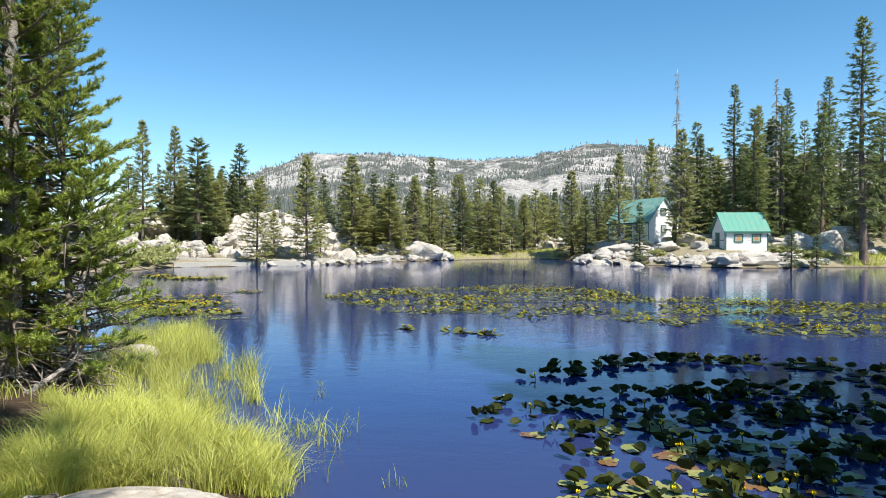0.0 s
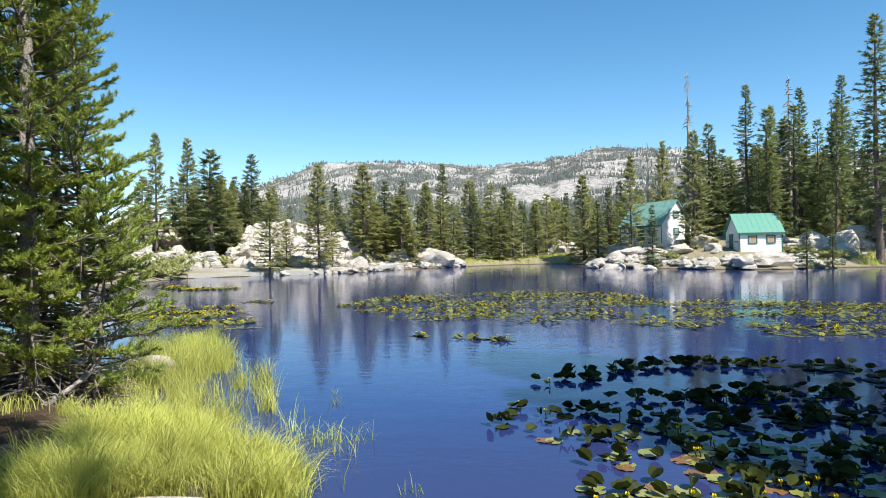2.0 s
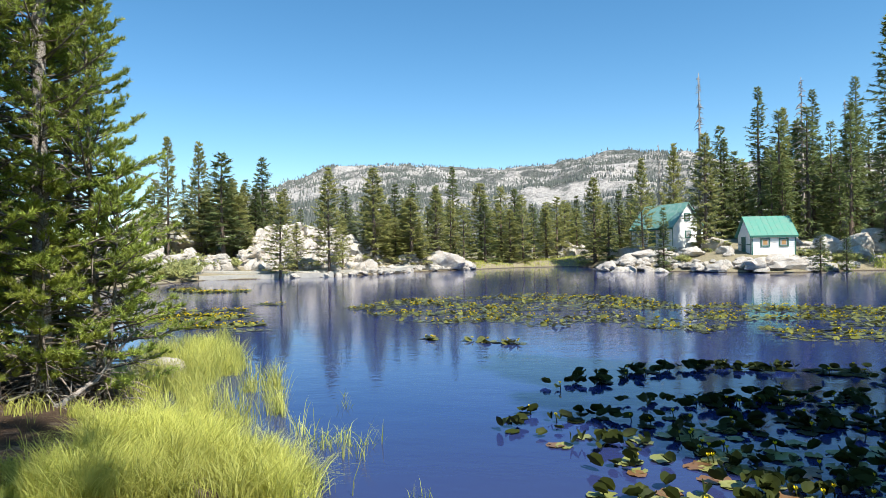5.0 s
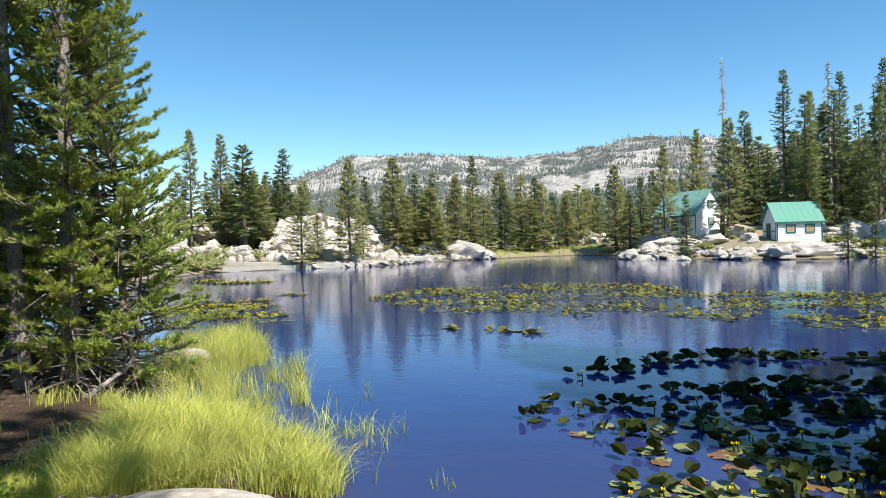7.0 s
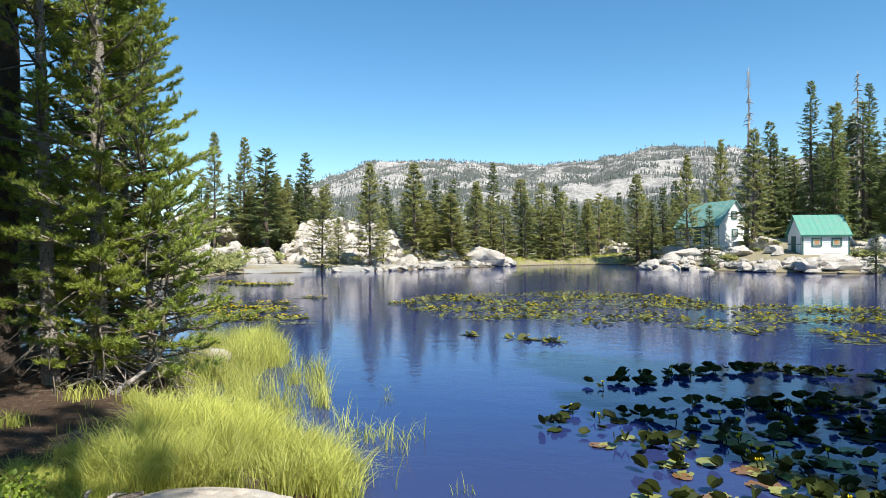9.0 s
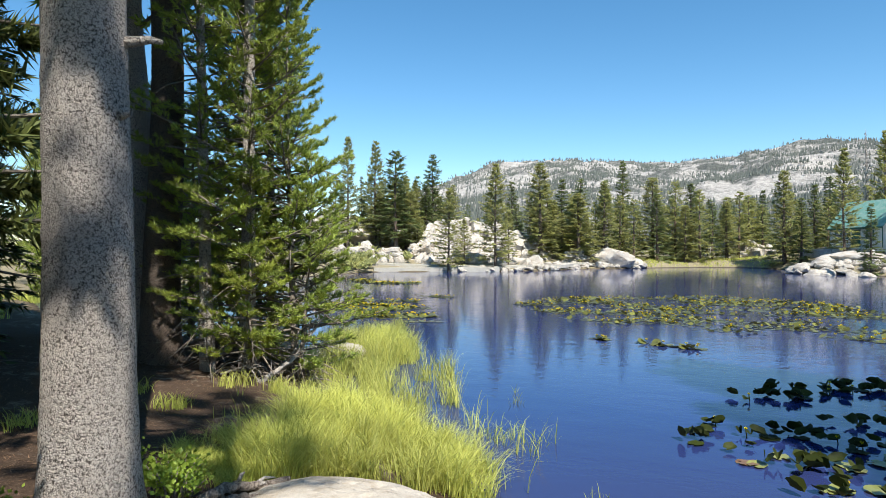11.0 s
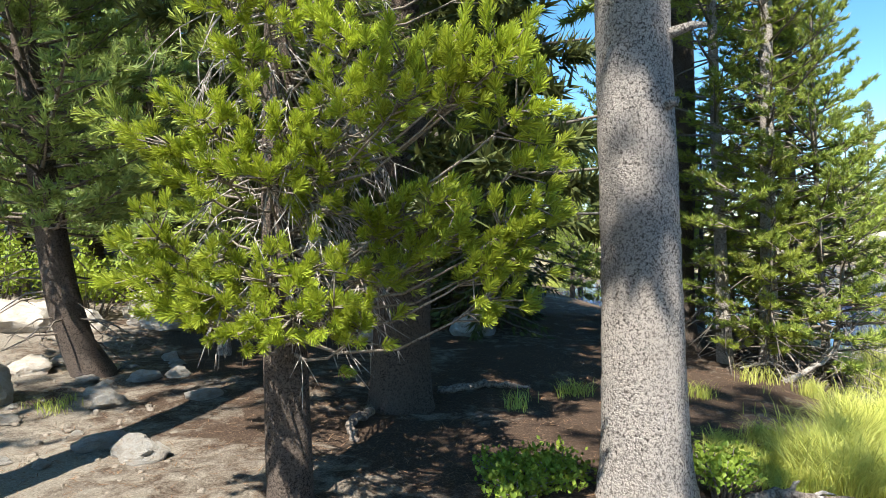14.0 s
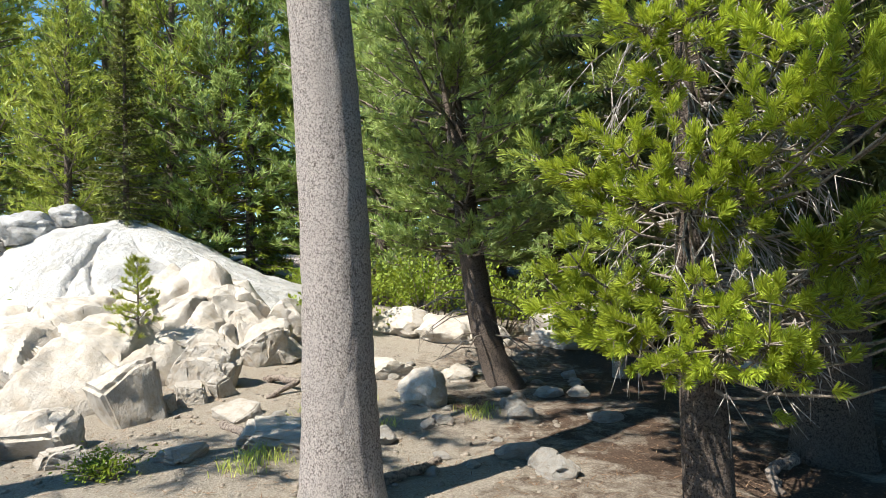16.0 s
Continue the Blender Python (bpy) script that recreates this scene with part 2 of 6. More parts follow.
# ---------------------------------------------------------------- mesh helpers
class Acc:
    """Collects vertices and faces for one mesh."""

    def __init__(self):
        self.v, self.f = [], []

    def add(self, verts, faces):
        k = len(self.v)
        self.v.extend(verts)
        self.f.extend([tuple(i + k for i in f) for f in faces])

    def tube(self, pts, radii, sides=6, wob=0.0, rng=random):
        n = len(pts)
        k = len(self.v)
        for i in range(n):
            a, b = Vector(pts[max(i - 1, 0)]), Vector(pts[min(i + 1, n - 1)])
            d = (b - a).normalized()
            u = d.cross(Vector((0, 0, 1)))
            if u.length < 0.15:
                u = d.cross(Vector((1, 0, 0)))
                u = d.cross(u)
            u.normalize()
            w = d.cross(u)
            p = Vector(pts[i])
            for s in range(sides):
                an = 2 * math.pi * s / sides
                r = radii[i] * (1 + wob * (rng.random() - 0.5))
                self.v.append(tuple(p + u * (math.cos(an) * r) + w * (math.sin(an) * r)))
        for i in range(n - 1):
            for s in range(sides):
                s2 = (s + 1) % sides
                self.f.append((k + i * sides + s, k + i * sides + s2, k + (i + 1) * sides + s2, k + (i + 1) * sides + s))
        self.f.append(tuple(k + s for s in range(sides))[::-1])
        self.f.append(tuple(k + (n - 1) * sides + s for s in range(sides)))

    def box(self, x0, x1, y0, y1, z0, z1):
        vs = [(x, y, z) for z in (z0, z1) for y in (y0, y1) for x in (x0, x1)]
        self.add(vs, [(0, 2, 3, 1), (4, 5, 7, 6), (0, 1, 5, 4), (2, 6, 7, 3), (0, 4, 6, 2), (1, 3, 7, 5)])

    def mesh(self, name, material, smooth=True):
        me = bpy.data.meshes.new(name)
        me.from_pydata(self.v, [], self.f)
        me.materials.append(material)
        if smooth:
            me.polygons.foreach_set("use_smooth", [True] * len(me.polygons))
        me.update()
        return me


def part(name, acc, material, parent, label="", smooth=True):
    ob = new(name, acc.mesh(name, material, smooth))
    ob.parent = parent
    if label:
        tagged(ob, label)
    return ob


def single(name, acc, material, label, category, group="", kind="", smooth=True, at=None):
    ob = new(name, acc.mesh(name, material, smooth))
    if at is not None:
        ob.matrix_world = at
    return tagged(ob, label, category, group, kind)


# ---------------------------------------------------------------- the lie of the land
SHORE = [(60, -8), (30, -2), (14, 1.5), (6, 2.9), (3, 3.6), (1, 4.1), (0.1, 4.7), (-0.6, 5.6), (-1.6, 6.6), (-2.6, 7.6), (-3.7, 8.7),
         (-4.6, 9.9), (-5.1, 10.9), (-4.9, 11.8), (-6, 12.5), (-8, 12.6), (-11.5, 13.2), (-15, 15), (-19, 17), (-23, 20), (-25, 24), (-24, 29), (-22.5, 36), (-23.5, 45), (-22.5, 54),
         (-17, 57), (-12, 59), (-8, 63.4), (-5.8, 69.4), (-2, 72), (2.3, 76.6), (6, 80), (11, 81), (15, 79), (15, 70), (13, 62.4),
         (16, 62.7), (19, 60), (21, 56.2), (24, 53.8), (27, 52.8), (31.5, 55), (36, 54.7), (48, 52), (66, 40), (76, 15)]
# rises of the land: centre, spread, height
RISES = [(27, 63, 7, 5, 0.75), (22, 78, 12, 8, 1.6), (-22, 84, 16, 12, 2.6), (-36, 72, 12, 12, 1.8), (45, 75, 20, 14, 2.5), (-14, -6, 5, 5, 0.6), (-36, -6, 14, 16, 3.0)]


def land(x, y):
    """Height of the ground, for arrays."""
    x, y = np.asarray(x, float), np.asarray(y, float)
    best = np.full(x.shape, 1e18)
    inside = np.zeros(x.shape, bool)
    for (ax, ay), (bx, by) in zip(SHORE, SHORE[1:] + SHORE[:1]):
        ex, ey = bx - ax, by - ay
        t = np.clip(((x - ax) * ex + (y - ay) * ey) / (ex * ex + ey * ey), 0, 1)
        best = np.minimum(best, (x - ax - t * ex) ** 2 + (y - ay - t * ey) ** 2)
        if ay != by:
            inside ^= ((ay > y) != (by > y)) & (x < ex * (y - ay) / ey + ax)
    d = np.sqrt(best)
    bank = 0.02 + 0.4 * (1 - np.exp(-d / 1.4)) + 0.018 * np.minimum(d, 60)
    for cx, cy, sx, sy, h in RISES:
        bank = bank + h * np.exp(-((x - cx) / sx) ** 2 - ((y - cy) / sy) ** 2) * np.clip(d / 4, 0, 1)
    bank = bank + 0.05 * np.sin(1.3 * x + 0.7 * y) * np.sin(0.9 * y - 0.4 * x) * np.clip(d / 2, 0, 1)
    return np.where(inside, -np.minimum(0.28 * d + 0.02, 1.6), bank)


def z_at(x, y):
    return float(land([x], [y])[0])


def spread(n, centre, reach):
    """Grid lines that lie close together about the centre and run out to reach."""
    k = 8.0
    u = np.linspace(-1, 1, n)
    return centre + reach * np.sinh(k * u) / math.sinh(k)


def build_ground():
    gx, gy = spread(340, -3.5, 2600), spread(340, 4.5, 2600)
    X, Y = np.meshgrid(gx, gy)
    Z = land(X, Y)
    rng = np.random.default_rng(4)
    near = (np.abs(X) < 60) & (np.abs(Y) < 100) & (Z > 0)
    Z = Z + near * rng.normal(0, 0.006, Z.shape)
    me = bpy.data.meshes.new("ground")
    n = 340
    idx = np.arange(n * n).reshape(n, n)
    faces = np.stack([idx[:-1, :-1], idx[:-1, 1:], idx[1:, 1:], idx[1:, :-1]], -1).reshape(-1, 4)
    me.from_pydata(np.stack([X, Y, Z], -1).reshape(-1, 3).tolist(), [], faces.tolist())
    me.polygons.foreach_set("use_smooth", [True] * len(me.polygons))
    me.materials.append(M_GROUND)
    tagged(new("ground", me), "brown forest soil with pine needles and pale granite sand", "ground", "", "structure")
    w = Acc()
    w.add([(-60, -15, 0), (90, -15, 0), (90, 95, 0), (-60, 95, 0)], [(0, 1, 2, 3)])
    single("water", w, M_WATER, "deep blue pond water with small ripples", "water", "", "structure")


build_ground()


def build_mountain():
    """Granite ridge behind the far wood, grown with scattered conifers."""
    a0, a1, na, nr = radians(-32), radians(48), 220, 60
    prof_a = [-32, -25, -20, -16, -13, -10, -6, -2, 0.5, 4, 7, 9.5, 12, 15, 20, 30, 48]
    prof_e = [0.6, 2.4, 5.4, 6.6, 7.65, 8.05, 8.1, 7.8, 7.4, 7.5, 7.75, 8.3, 8.6, 8.4, 7.6, 6.6, 5.0]
    A = np.linspace(a0, a1, na)
    top = np.interp(np.degrees(A), prof_a, prof_e)
    R = np.linspace(0, 1, nr)
    verts, z = [], np.zeros((nr, na))
    for i, r in enumerate(R):
        dist = 330 + 640 * r
        for j, a in enumerate(A):
            s = r ** 1.15 if r < 0.86 else 0.84 - (r - 0.86) * 1.2
            h = math.tan(radians(top[j])) * (330 + 640 * 0.86) * s / 0.84
            p = Vector((dist * math.sin(a), dist * math.cos(a), 0)) * 0.012
            h += (noise.fractal(p, 0.9, 2.0, 5) * 13 + abs(noise.noise(p * 2.3)) * 6 - 3) * min(1, s * 1.6)
            z[i, j] = h
            verts.append((dist * math.sin(a), dist * math.cos(a), h))
    faces = [(i * na + j, i * na + j + 1, (i + 1) * na + j + 1, (i + 1) * na + j) for i in range(nr - 1) for j in range(na - 1)]
    N = Nodes("mountain_granite")
    vec = N.coords("Object")
    blot = N.noise(vec, 0.022, 7, 0.68, 0.6)
    fine = N.noise(vec, 0.25, 6, 0.75)
    rock = N.ramp(fine, (0.3, (0.23, 0.22, 0.205)), (0.6, (0.53, 0.5, 0.465)))
    # scrub in the same greyed tones as the trees, distance haze included
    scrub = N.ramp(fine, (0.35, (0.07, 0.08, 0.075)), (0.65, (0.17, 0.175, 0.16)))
    N.bump(fine, 0.8, 5.0)
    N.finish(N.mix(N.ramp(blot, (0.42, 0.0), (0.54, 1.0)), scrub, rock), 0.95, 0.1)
    me = bpy.data.meshes.new("mountain")
    me.from_pydata(verts, [], faces)
    me.materials.append(N.m)
    tagged(new("mountain", me), "pale granite ridge with scattered dark conifers", "mountain", "", "structure")
    rng = np.random.default_rng(11)
    w = Acc()
    count = 0
    while count < 42000:
        i, j = rng.random() * (nr - 9), rng.random() * (na - 2)
        x, y, h = verts[int(i) * na + int(j)]
        x, y = x + rng.normal(0, 4), y + rng.normal(0, 4)
        cover = noise.fractal(Vector((x, y, 0)) * 0.011, 0.8, 2.0, 4)
        if cover < rng.random() * 0.7 - 0.62 + 0.3 * (i / nr):
            continue
        H = (1.8 + 3.2 * rng.random()) * (1.2 - 0.45 * i / nr)
        r = H * (0.17 + 0.1 * rng.random())
        ph = rng.random() * 6.28
        w.add([(x + r * math.cos(ph + k * 1.5708), y + r * math.sin(ph + k * 1.5708), h + H * 0.05) for k in range(4)] + [(x, y, h + H)],
              [(k, (k + 1) % 4, 4) for k in range(4)])
        count += 1
    single("mountain_trees", w, M_RIDGE_HAZE, "small conifers scattered over the ridge, greyed as by haze", "trees", "", "stuff", smooth=False)


# bluish grey needles: the haze of distance is put into their colour
M_RIDGE_HAZE = foliage("ridge_needles_hazed", (0.085, 0.105, 0.1), (0.17, 0.19, 0.165), 0.1, (0.16, 0.16, 0.12))
build_mountain()


# ---------------------------------------------------------------- conifers
def trunk_path(rng, H, lean, bend, n=10):
    ph = rng.random() * 6.28
    pts = []
    for i in range(n):
        t = i / (n - 1)
        b = bend * math.sin(t * 3.1) + lean * t
        pts.append(Vector((b * math.cos(ph), b * math.sin(ph), H * t)))
    return pts


def along(pts, t):
    f = min(max(t, 0), 0.9999) * (len(pts) - 1)
    i = int(f)
    return pts[i].lerp(pts[i + 1], f - i)


def sprig(acc, p, d, size, rng, blades_=3):
    """A small fan of needle sprays at the side of a bough."""
    for j in range(blades_):
        e = (d + Vector((rng.uniform(-0.6, 0.6), rng.uniform(-0.6, 0.6), rng.uniform(-0.5, 0.35)))).normalized()
        w = e.cross(Vector((rng.uniform(-0.6, 0.6), rng.uniform(-0.6, 0.6), 1))).normalized() * size * rng.uniform(0.13, 0.22)
        o = p + e * size * 0.1
        k = len(acc.v)
        acc.v += [tuple(o - w), tuple(o + w), tuple(o + e * size * rng.uniform(0.8, 1.3))]
        acc.f.append((k, k + 1, k + 2))


def paw(acc, p, d, length, count, width, rng, open_=0.85):
    """The brush of needles at the end of a pine twig: it points forwards and a little up."""
    a = d.orthogonal().normalized()
    b = d.cross(a)
    for i in range(count):
        an, op = rng.random() * 6.283, open_ * (0.25 + 0.85 * rng.random())
        nd = d * math.cos(op) + (a * math.cos(an) + b * math.sin(an)) * math.sin(op)
        o = p - d * length * 0.9 * rng.random()
        t = nd.cross(Vector((rng.random() - 0.5, rng.random() - 0.5, rng.random() - 0.5))).normalized() * width
        e = o + nd * length * (0.75 + 0.4 * rng.random())
        k = len(acc.v)
        acc.v += [tuple(o - t), tuple(o + t), tuple(e)]
        acc.f.append((k, k + 1, k + 2))


def tuft(acc, p, d, length, count, width, rng, spread_angle=0.75, stem=0.35):
    """A loose brush of needles round a twig's end."""
    a = d.orthogonal().normalized()
    b = d.cross(a)
    for _ in range(count):
        an, op = rng.random() * 6.283, spread_angle * (0.45 + 0.75 * rng.random())
        nd = d * math.cos(op) + (a * math.cos(an) + b * math.sin(an)) * math.sin(op)
        o = p - d * length * stem * rng.random() * 2.0
        s = nd.cross(Vector((rng.random() - 0.5, rng.random() - 0.5, rng.random() - 0.5))).normalized() * width
        L = length * (0.75 + 0.4 * rng.random())
        k = len(acc.v)
        acc.v += [tuple(o - s), tuple(o + s), tuple(o + nd * L)]
        acc.f.append((k, k + 1, k + 2))


def brush(acc, p, d, length, count, width, rng, stem):
    """A shoot clothed with straight blunt needles that point forwards."""
    a = d.orthogonal().normalized()
    b = d.cross(a)
    for i in range(count):
        s = rng.random()
        an, op = rng.random() * 6.283, (1.0 - 0.6 * s) * (0.7 + 0.4 * rng.random())
        nd = d * math.cos(op) + (a * math.cos(an) + b * math.sin(an)) * math.sin(op)
        o = p + d * stem * s
        t = nd.cross(Vector((rng.random() - 0.5, rng.random() - 0.5, rng.random() - 0.5))).normalized() * width
        e = o + nd * length * (0.8 + 0.3 * rng.random())
        k = len(acc.v)
        acc.v += [tuple(o - t * 0.7), tuple(o + t * 0.7), tuple(e + t), tuple(e - t)]
        acc.f.append((k, k + 1, k + 2, k + 3))


def conifer(name, seed, H, r0, base, width, kind, whorls, arms, twigs, leaf, mats, label, category="tree", group="", lean=0.1, bend=0.05,
            sides=7, bare=0.3, low_dead=0, lift=0.0, path_pts=None, ragged=0.25, full=0.75, wood=True, dead_len=0.5, gaps=0.0, blades_=3):
    """A conifer > trunk, branchwork, crown. base: where the crown begins, as a share of the height; width: its widest reach.
    kind: fir (flat drooping boughs of sprigs) or pine (upturned boughs with brushes of needles). whorls of arms boughs, each with
    twigs side shoots; leaf: length, count and half width of the needles of one brush, or the sprig's size. full: how convex the outline is."""
    rng = random.Random(seed)
    root = tagged(new(name), label, category, group)
    pts = path_pts or trunk_path(rng, H, lean, bend)
    tr = Acc()
    n = len(pts)
    rad = [r0 * (1.22 if i == 0 else 1.0) * (1 - 0.93 * (i / (n - 1)) ** 1.15) for i in range(n)]
    tr.tube([(pts[0].x, pts[0].y, -0.25)] + pts, [rad[0] * 1.25] + rad, sides, 0.06, rng)
    part("trunk", tr, mats[0], root)
    br, cr = Acc(), Acc()
    up = Vector((0, 0, 1))
    for lv in range(whorls):
        turn0 = rng.random() * 6.283
        level = rng.uniform(1 - ragged, 1 + 0.5 * ragged)
        for k in range(arms):
            t = base + (1 - base) * min(0.985, ((lv + rng.uniform(0.0, 0.9)) / whorls) ** 0.95)
            u = (t - base) / (1 - base)
            an = turn0 + k * 6.283 / arms + rng.uniform(-0.5, 0.5)
            side_noise = noise.noise(Vector((math.cos(an) * 0.9, math.sin(an) * 0.9, t * H * 0.45 + seed * 3.3)))
            if side_noise < -0.62 + gaps:
                continue
            shape = (1 - u) ** full * (0.78 + 0.22 * min(1.0, u * 6))
            L = width * shape * level * rng.uniform(0.7, 1.1) * (1 + 0.5 * side_noise) + 0.035 * width
            el = (-0.32 + 0.8 * u if kind == "fir" else -0.1 + 0.75 * u) + 0.3 * (rng.random() - 0.5) + lift
            out = Vector((math.cos(an), math.sin(an), 0))
            d0 = (out * math.cos(el) + up * math.sin(el)).normalized()
            p0 = along(pts, t)
            sag = (0.05 if kind == "fir" else 0.22) * L
            path = [p0 + d0 * L * s + up * sag * s * s for s in (0, 0.5, 1)]
            rb = 0.005 + 0.009 * L
            if wood:
                br.tube(path, [rb * 1.5, rb, rb * 0.3], 3)
            side = d0.cross(up).normalized()
            count = max(3, int(twigs * (0.45 + 0.55 * shape)))
            for m in range(count):
                s = bare + (1 - bare) * (m + rng.random()) / count
                p = path[0].lerp(path[1], s * 2) if s < 0.5 else path[1].lerp(path[2], min(1.0, s * 2 - 1))
                sg = 1 if m % 2 else -1
                if kind == "fir":
                    d = (d0 * (0.55 + 0.5 * s) + side * sg * rng.uniform(0.3, 1.0) * (1.15 - 0.6 * s) + up * (rng.uniform(-0.4, 0.15) + lift * 0.5)).normalized()
                    q = p + d * 0.2 * L * rng.random() * (1.2 - s)
                    sprig(cr, q, d, leaf * rng.uniform(0.75, 1.3) * (0.75 + 0.25 * shape), rng, blades_)
                else:
                    d = (d0 * (0.5 + 0.5 * s) + side * sg * rng.uniform(0.15, 1.0) + up * rng.uniform(-0.1, 0.4)).normalized()
                    q = p + d * (0.06 + 0.36 * L * rng.uniform(0.4, 1.0) * (1.15 - s))
                    if wood and (q - p).length > 0.12:
                        br.tube([p, q], [rb * 0.5, rb * 0.28], 3)
                    for f in (1.0, 0.72, 0.45):
                        if f < 1.0 and (q - p).length * (1 - f) < leaf[0] * 0.35:
                            continue
                        e = (d * 0.8 + Vector((rng.uniform(-0.7, 0.7), rng.uniform(-0.7, 0.7), rng.uniform(0.1, 0.9)))).normalized()
                        paw(cr, p.lerp(q, f) + e * leaf[0] * 0.5, e, *leaf, rng)
    for k in range(low_dead):
        t = base * (0.25 + 0.75 * rng.random()) if k % 2 else base + (1 - base) * 0.5 * rng.random()
        an, L = rng.random() * 6.28, width * dead_len * (0.4 + 0.9 * rng.random())
        p0 = along(pts, t)
        o = Vector((math.cos(an), math.sin(an), 0.1 - 0.5 * rng.random()))
        mid = p0 + o * L * 0.5 + Vector((0, 0, 0.05))
        end = p0 + o * L + Vector((0, 0, -0.12 * L))
        rb = 0.006 + 0.008 * L
        br.tube([p0, mid, end], [rb * 1.3, rb, 0.003], 3)
        for _ in range(3):
            q = mid.lerp(end, rng.random())
            br.tube([q, q + Vector((rng.uniform(-0.3, 0.3), rng.uniform(-0.3, 0.3), rng.uniform(-0.3, 0.1))) * L], [rb * 0.5, 0.002], 3)
    tagged(part("branchwork", br, mats[1], root), kind="stuff")
    if cr.f:
        part("crown", cr, mats[2], root, smooth=False)
    return root


def snag(name, seed, H, r0, stubs, label, reach=0.8):
    rng = random.Random(seed)
    root = tagged(new(name), label, "dead tree", "dead trees by the water")
    pts = trunk_path(rng, H, 0.25, 0.12)
    tr, br = Acc(), Acc()
    tr.tube(pts, [r0 * (1 - 0.9 * i / 9) for i in range(10)], 7, 0.1, rng)
    for k in range(stubs):
        t = 0.2 + 0.78 * rng.random()
        an, L = rng.random() * 6.28, reach * (1.1 - t) * (0.3 + rng.random())
        p0 = along(pts, t)
        o = Vector((math.cos(an), math.sin(an), 0.1 - 0.5 * rng.random()))
        br.tube([p0, p0 + o * L * 0.6, p0 + o * L + Vector((0, 0, -0.2 * L))], [0.05, 0.035, 0.012], 3)
    part("trunk", tr, M_DEADWOOD, root)
    tagged(part("branchwork", br, M_DEADWOOD, root), kind="stuff")
    return root


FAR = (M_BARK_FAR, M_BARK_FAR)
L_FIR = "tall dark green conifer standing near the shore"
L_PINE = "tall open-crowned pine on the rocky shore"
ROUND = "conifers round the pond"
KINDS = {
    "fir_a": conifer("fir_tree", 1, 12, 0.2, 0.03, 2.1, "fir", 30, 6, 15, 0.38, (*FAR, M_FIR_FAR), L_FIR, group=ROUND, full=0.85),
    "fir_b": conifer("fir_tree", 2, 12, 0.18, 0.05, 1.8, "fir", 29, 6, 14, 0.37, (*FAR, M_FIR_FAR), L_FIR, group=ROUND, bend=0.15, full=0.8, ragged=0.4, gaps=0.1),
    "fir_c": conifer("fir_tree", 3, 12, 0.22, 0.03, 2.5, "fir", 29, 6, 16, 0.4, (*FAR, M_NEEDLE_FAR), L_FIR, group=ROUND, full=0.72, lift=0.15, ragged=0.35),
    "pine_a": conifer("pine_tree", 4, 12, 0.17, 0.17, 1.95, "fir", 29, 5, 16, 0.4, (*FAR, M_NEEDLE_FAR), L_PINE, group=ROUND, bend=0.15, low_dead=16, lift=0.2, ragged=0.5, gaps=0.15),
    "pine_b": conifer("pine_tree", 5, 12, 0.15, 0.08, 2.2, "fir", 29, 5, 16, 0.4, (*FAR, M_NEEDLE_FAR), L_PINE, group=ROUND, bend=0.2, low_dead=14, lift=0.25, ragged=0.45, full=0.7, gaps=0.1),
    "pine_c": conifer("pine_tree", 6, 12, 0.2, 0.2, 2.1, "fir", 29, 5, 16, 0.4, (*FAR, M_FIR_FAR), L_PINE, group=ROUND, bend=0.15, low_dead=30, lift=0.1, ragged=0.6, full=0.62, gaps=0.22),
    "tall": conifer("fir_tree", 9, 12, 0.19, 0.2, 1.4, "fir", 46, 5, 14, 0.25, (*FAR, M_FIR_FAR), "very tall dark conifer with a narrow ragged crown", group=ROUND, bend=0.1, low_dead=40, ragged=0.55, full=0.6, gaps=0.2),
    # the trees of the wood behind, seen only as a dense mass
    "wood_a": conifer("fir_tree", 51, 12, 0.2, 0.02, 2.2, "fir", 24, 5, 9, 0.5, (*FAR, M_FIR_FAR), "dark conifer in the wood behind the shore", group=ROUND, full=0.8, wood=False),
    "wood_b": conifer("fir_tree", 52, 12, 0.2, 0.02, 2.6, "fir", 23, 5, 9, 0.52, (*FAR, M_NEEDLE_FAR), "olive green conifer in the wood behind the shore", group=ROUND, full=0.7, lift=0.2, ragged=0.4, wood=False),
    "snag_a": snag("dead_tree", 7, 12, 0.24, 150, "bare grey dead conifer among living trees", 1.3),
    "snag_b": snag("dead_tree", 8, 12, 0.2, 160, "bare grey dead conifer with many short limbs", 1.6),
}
USED = set()


def plant(kind, x, y, H, wide=1.0, turn=0.0, z=None):
    """A tree of that kind and height; the first of each kind is the built one itself."""
    s = H / 12
    m = pose(x, y, (z_at(x, y) if z is None else z) - 0.1, 0, 0, turn) @ Matrix.Diagonal((s * wide, s * wide, s, 1))
    if kind in USED:
        k = KINDS[kind].scale
        return copy_thing(KINDS[kind], m @ Matrix.Diagonal((1 / k.x, 1 / k.y, 1 / k.z, 1)))
    USED.add(kind)
    KINDS[kind].matrix_basis = m
    return KINDS[kind]


